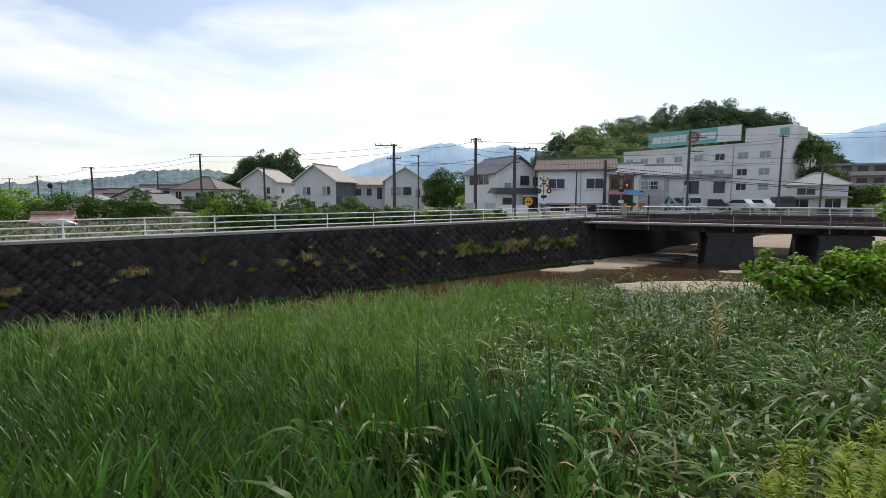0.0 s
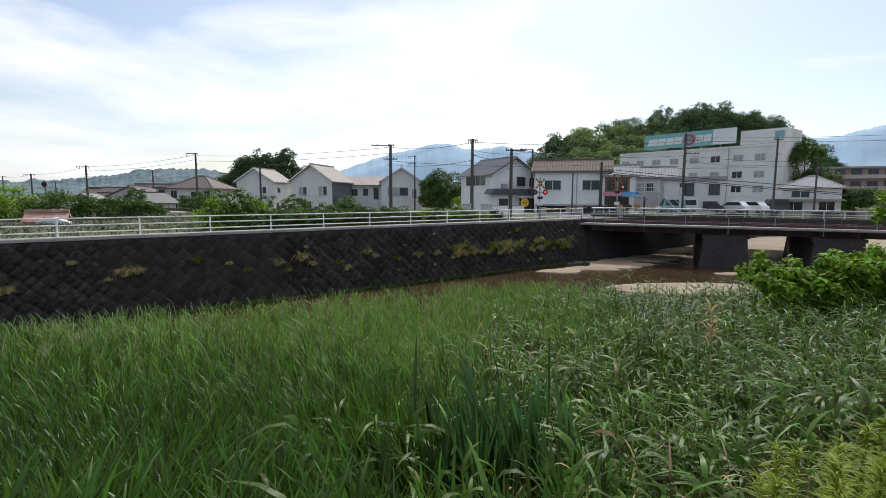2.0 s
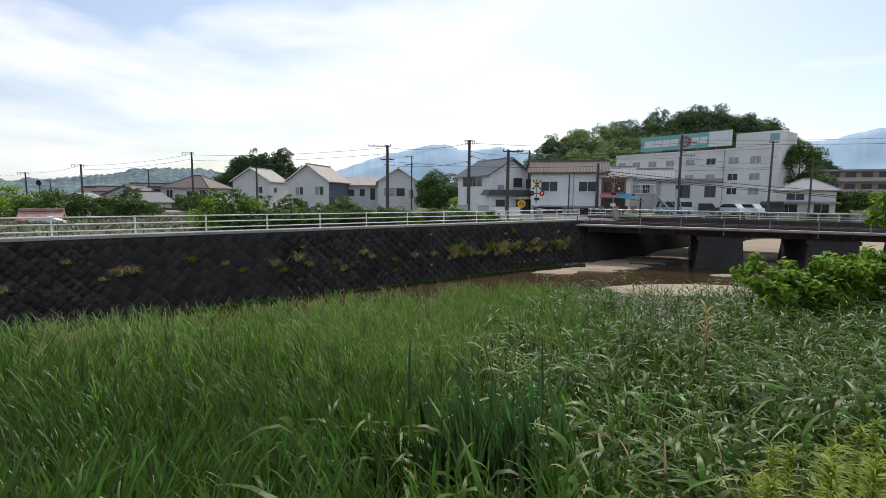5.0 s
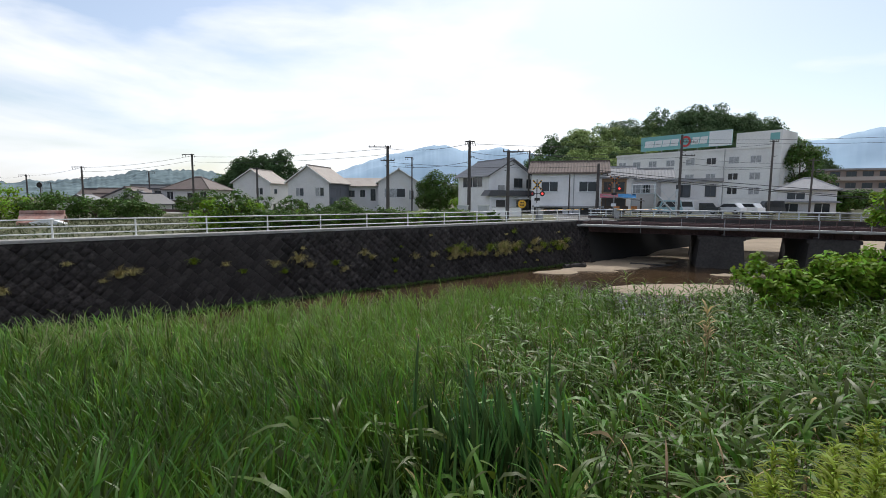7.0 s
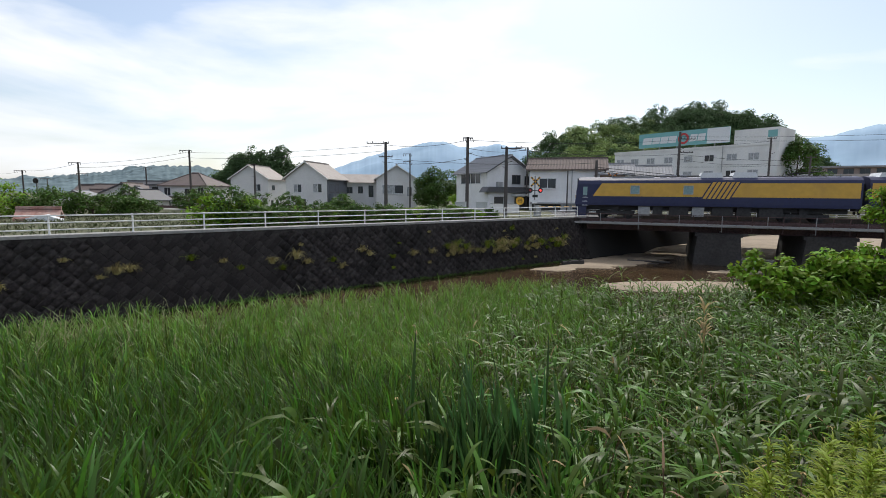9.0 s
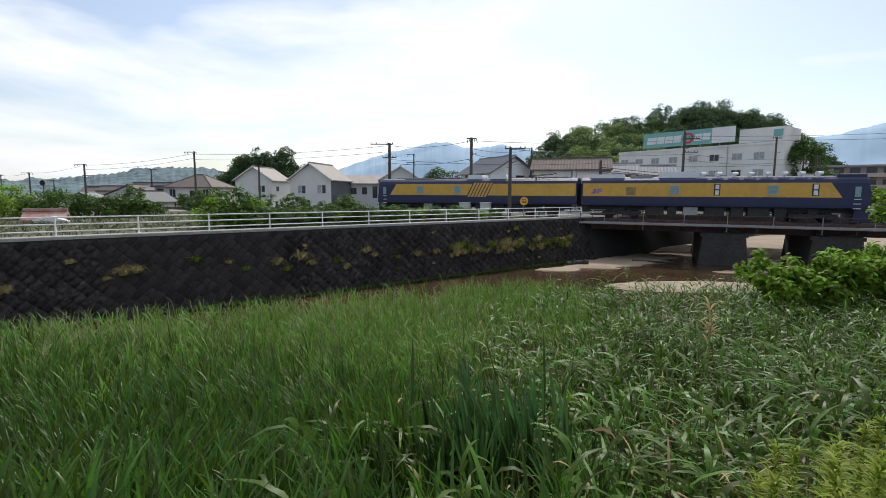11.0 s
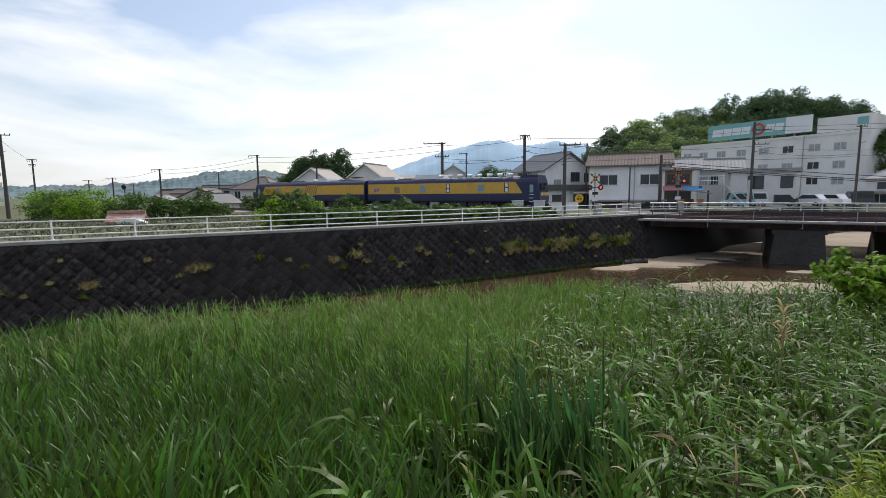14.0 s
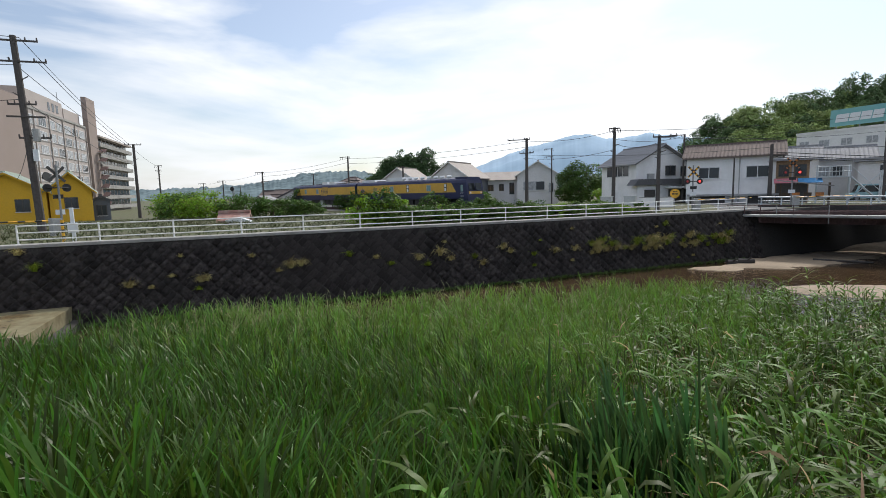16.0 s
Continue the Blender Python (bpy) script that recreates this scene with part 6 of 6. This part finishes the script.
    for k in range(11):
        part("tread", boxes((0.1 + k * 0.21, 0.35 + k * 0.21, -0.5, 0.5, 2.5 - k * 0.23, 2.53 - k * 0.23)), M["pale_steel"], f)
    part("brace", tubes(((0, -0.6, 0.3), (2.4, -0.6, 3.1), 0.035), ((0.1, -0.65, 3.6), (2.4, -0.65, 1.1), 0.03)), M["pale_steel"], f)
    # parked vehicles
    for x, y, turn, paint, lab, van in ((33.4, 66.0, 160, "car_white", "white box-shaped van parked beyond the bridge", True), (30.4, 63.5, 170, "car_blue", "pale blue small truck parked by the stairs", True),
                                        (37.2, 67.2, 140, "car_dark", "dark grey car parked in a row", False), (40.4, 66.5, 118, "car_white", "white car parked in a row", False), (43.2, 66.8, 112, "car_white", "white saloon car parked in a row", False), (47.2, 68.0, 176, "car_dark", "dark estate car parked in a row", True)):
        motor_car(x, y, turn, paint, lab, van)
    # road bridge behind the railway
    rb = thing("road_bridge", "concrete road bridge with a pale blue pipe railing", "bridge", m=track_pose(34, 9.5, 0))
    part("deck", boxes((-20, 26, -2.0, 3.0, -0.55, -0.1)), M["dark_concrete"], rb)
    part("kerb", boxes((-20, 26, -2.0, -1.8, -0.1, 0.1)), M["dark_concrete"], rb)
    for z, r in ((0.78, 0.07), (0.45, 0.03), (0.25, 0.03)):
        part("rail", tubes(((-20, -1.9, z), (26, -1.9, z), r, r, 8)), M["pale_steel"], rb)
    for k in range(31):
        part("post", boxes((-19.8 + k * 1.5, -19.7 + k * 1.5, -1.95, -1.85, 0.1, 0.75)), M["pale_steel"], rb)
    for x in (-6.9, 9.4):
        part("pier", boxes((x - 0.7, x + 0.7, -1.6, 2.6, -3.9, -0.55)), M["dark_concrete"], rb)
    sg = thing("railway_signal", "tall railway signal with a round black head", "signal", m=pose(-80.5, 100, -0.8))
    part("post", tubes(((0, 0, 0), (0, 0, 5.2), 0.09)), M["pole"], sg)
    h = part("head", tubes(((0, -0.15, 4.6), (0, -0.25, 4.6), 0.55, 0.55, 20)), M["black"], sg)
    part("hood", tubes(((0, -0.25, 4.6), (0, -0.5, 4.6), 0.14, 0.16, 12)), M["black"], h)
    part("ladder", boxes((0.2, 0.24, -0.05, 0, 0, 4.4), (0.44, 0.48, -0.05, 0, 0, 4.4)), M["steel"], sg)
    # the far crossing by the yellow sheds
    crossing_signal(-29.9, 21.9, 258, "level crossing signal seen from behind beside the leaning pole", h=4.2, board="frame_dark")
    p = thing("marker_post", "white marker post with a notice plate by the fence", "sign", m=pose(*wall_xy(-7.9, 3.6), -0.1, 0, 0, 40))
    part("post", boxes((-0.08, 0.08, -0.04, 0.04, 0, 1.7)), M["train_white"], p)
    part("plate", boxes((-0.22, 0.22, -0.07, -0.04, 0.45, 0.95)), M["train_white"], p)
    q = thing("striped_post", "black and yellow striped post by the far crossing", "post", m=pose(*wall_xy(-8.4, 3.8), -0.1))
    part("shaft", tubes(((0, 0, 0), (0, 0, 1.1), 0.07)), M["yellow_sign"], q)
    for k in range(3):
        part("black_band", tubes(((0, 0, 0.12 + k * 0.34), (0, 0, 0.28 + k * 0.34), 0.073)), M["black"], q)
    # field shed behind the verge; low white block stands in for something unidentified
    gable_house("small field shed with a rusty red metal roof", pose(-26.7, 33.2, 0, 0, 0, 28), 1.9, 1.6, -0.3, 0.05, 0.5, "cream", "rusty_roof", along=True, over=0.25, name="shed")
    cf = thing("white_cover", "low white sheeted block beside the field shed", "cold frame", m=pose(-25.4, 32.0, -0.12, 0, 0, 28))
    bm = bmesh.new()
    prism(bm, [(-0.9, 0), (0.9, 0), (0.9, 0.18), (0.1, 0.5), (-0.9, 0.3)], -0.5, 0.5)
    part("cover", bm, M["train_white"], cf)
    part("base_board", boxes((-0.95, 0.95, -0.56, -0.5, 0, 0.1)), M["bark"], cf)


def build_debris():
    for x, y, L, turn, r in ((10.3, 37.0, 0.35, 5, 0.2), (11.2, 37.2, 0.5, -8, 0.22), (17.4, 38.6, 1.6, -25, 0.1), (18.0, 38.3, 0.9, 15, 0.07)):
        d = thing("driftwood", "dark wet driftwood stranded on the river sand", "driftwood", "driftwood in the river", pose(x, y, ground_z(x, y), 0, 0, turn))
        bm = tubes(((-L, 0, r * 0.5), (L, 0.1, r * 0.7), r, r * 0.7, 7))
        tube(bm, (0, 0, r * 0.6), (L * 0.5, -0.2, r * 2.0), r * 0.4, r * 0.2, 5)
        part("log", bm, M["dark_concrete"], d)


build_crossing()
build_debris()


def build_foreground():
    rng = np.random.default_rng(63)
    # yellow-green goldenrod by the viewer's feet
    for k, (x, y, h) in enumerate(((3.3, 3.4, 1.95), (2.9, 2.9, 1.75), (2.2, 3.1, 1.6), (2.6, 3.3, 1.8), (2.05, 2.75, 1.75), (2.3, 2.6, 1.6), (2.55, 2.9, 1.8), (2.1, 2.35, 1.4), (2.75, 3.1, 1.85), (2.45, 2.5, 1.55), (3.0, 3.2, 1.95), (2.4, 2.75, 1.7), (2.7, 2.75, 1.7), (1.95, 2.6, 1.5))):
        g = thing("goldenrod", "yellow-green leafy goldenrod stem on the bank", "weed", "goldenrod by the path", pose(x, y, ground_z(x, y)))
        part("stem", tubes(((0, 0, -0.05), (0.03, 0.02, h), 0.008, 0.004, 6)), M["weed"], g)
        n = 260
        base = np.zeros((n, 3))
        base[:, 2] = rng.uniform(0.15, 1.0, n) ** 0.7 * h
        b = blades(rng, base, np.full(n, 0.001), 1, 0.115, 0.008, (0, 0), 0.6, 0.85)
        ob = raw("leaves", b.reshape(-1, 3), strip_faces(len(b)), M["weed"], g)
    # dry canes among the reeds
    m = 120
    x, y = rng.uniform(-1, 9, m), rng.uniform(3, 14, m)
    base = np.array([(a, b, ground_z(a, b)) for a, b in zip(x, y)])
    b = blades(rng, base, rng.uniform(1.0, 1.6, m), 3, 0.4, 0.016, (-0.05, 0), 0.8, 0.7)
    tagged(raw("dry_reeds", b.reshape(-1, 3), strip_faces(len(b)), M["dry"]), "dry straw-coloured leaves among the reeds", "reeds", kind="stuff")
    m = 260
    x = rng.uniform(-13, 2, m)
    y = np.array([reed_edge(a) for a in x]) - rng.uniform(0.2, 6.5, m)
    base = np.array([(a, b, ground_z(a, b)) for a, b in zip(x, y)])
    b = blades(rng, base, rng.uniform(1.15, 1.6, m), 4, 0.42, 0.011, rng.normal(size=(m, 2)) * 0.12 + np.array((0.1, 0)), 0.6, 0.45, 0.004, 0.6)
    tagged(raw("reed_plumes", b.reshape(-1, 3), strip_faces(len(b)), M["plume"]), "pale feathery tips over the far reeds", "reeds", kind="stuff")
    # dead brown stalks low among the canes
    m = 420
    x = rng.uniform(0.5, 10, m)
    y = 3.6 + rng.uniform(0, 1, m) ** 1.3 * 11
    base = np.array([(a, b, ground_z(a, b)) for a, b in zip(x, y)])
    b = blades(rng, base, rng.uniform(0.9, 1.45, m), 2, 0.35, 0.012, rng.normal(size=(m, 2)) * 0.25, 0.7, 0.7, 0.007)
    tagged(raw("dead_stalks", b.reshape(-1, 3), strip_faces(len(b)), M["dead"]), "dead brown stalks low among the canes", "reeds", kind="stuff")
    tree("slender green tree on the river bank", 20.9, 21.6, ground_z(20.9, 21.6), 5.7, 1.25, 1.15, 1300, 0.12, "vine", 91)


def build_clumps():
    rng = np.random.default_rng(64)
    for cx, cy, r, m, h, mat, lab in ((0.62, 5.0, 0.6, 110, 2.1, "blue_reed", "tall blue-green upright reed clump"), (-0.5, 5.6, 0.4, 50, 1.7, "reed", "tall dark green upright reed clump"),
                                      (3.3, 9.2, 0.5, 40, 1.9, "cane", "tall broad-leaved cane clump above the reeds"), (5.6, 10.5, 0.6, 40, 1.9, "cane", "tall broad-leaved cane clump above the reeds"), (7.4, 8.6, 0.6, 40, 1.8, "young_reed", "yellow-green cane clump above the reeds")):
        z = ground_z(cx, cy)
        base = np.column_stack([rng.normal(size=(m, 2)) * r * 0.6, np.zeros(m)])
        b = blades(rng, base, rng.uniform(0.55, 0.8, m) * h, 6, 0.85 if "reed" in mat and mat != "young_reed" else 0.6, 0.024, (-0.06, 0.0), 0.2 if "reed" in mat and mat != "young_reed" else 0.7, 0.16 if "reed" in mat and mat != "young_reed" else 0.6, 0.006)
        ob = raw("reed_clump", b.reshape(-1, 3), strip_faces(len(b)), M[mat])
        ob.location = (cx, cy, z)
        tagged(ob, lab, "reeds", "reed clumps", "stuff")
        REEDS.append((ob, np.array((cx, cy, z))))
    d = thing("dry_cane", "withered straw-coloured cane among the green reeds", "reeds", m=pose(5.2, 9.0, ground_z(5.2, 9.0)))
    part("stem", tubes(((0, 0, -0.05), (0.05, 0, 2.55), 0.012, 0.006, 6)), M["dry"], d)
    base = np.zeros((26, 3))
    base[:, 2] = rng.uniform(1.9, 2.6, 26)
    b = blades(rng, base, np.full(26, 0.001), 1, 0.5, 0.02, (0, 0), 0.9, 0.5)
    raw("withered_leaves", b.reshape(-1, 3), strip_faces(len(b)), M["dry"], d)
    # paved crossing road
    rd = part("road", boxes((-2.6, 2.6, -9.5, 10, -0.4, -0.082)), M["asphalt"])
    rd.matrix_world = pose(15.6, 53.0, 0, 0, 0, -11)
    tagged(rd, "worn grey asphalt road over the level crossing", "road", kind="structure")


build_foreground()
build_clumps()


build_stones()


# ---- what moves ----
def motions():
    front = ((0, 112.0), (2, 90.2), (4, 68.4), (6, 46.6), (7.3, 33.0), (8, 25.0), (9, 13.65), (10, 3.2), (11.3, -10.3), (12, -17.4), (12.5, -22.7), (13, -27.4), (13.5, -32.1), (14, -36.7), (15, -45.8), (16, -54.9))
    for car, at in ((CAR_A, 10.45), (CAR_B, 31.45)):
        rows = []
        for t in np.arange(0, 16.01, 0.5):
            s = float(np.interp(t, [f[0] for f in front], [f[1] for f in front])) + at
            a, b = track(s - 6.9, 1.45), track(s + 6.9, 1.45)
            rows.append((float(t), pose((a[0] + b[0]) / 2, (a[1] + b[1]) / 2, TRACK_Z, 0, 0, math.degrees(math.atan2(b[1] - a[1], b[0] - a[0])))))
        walk(car, rows)
    for ob, o in REEDS:
        rows = []
        for i in range(33):
            t = i * 0.5
            ph = 0.5 * o[0] - 0.3 * o[1]
            rows.append((t, pose(*o, 0.8 * math.sin(1.7 * t + ph * 1.3), 1.6 * math.sin(2.3 * t + ph) - 0.6, 0)))
        walk(ob, rows)


motions()
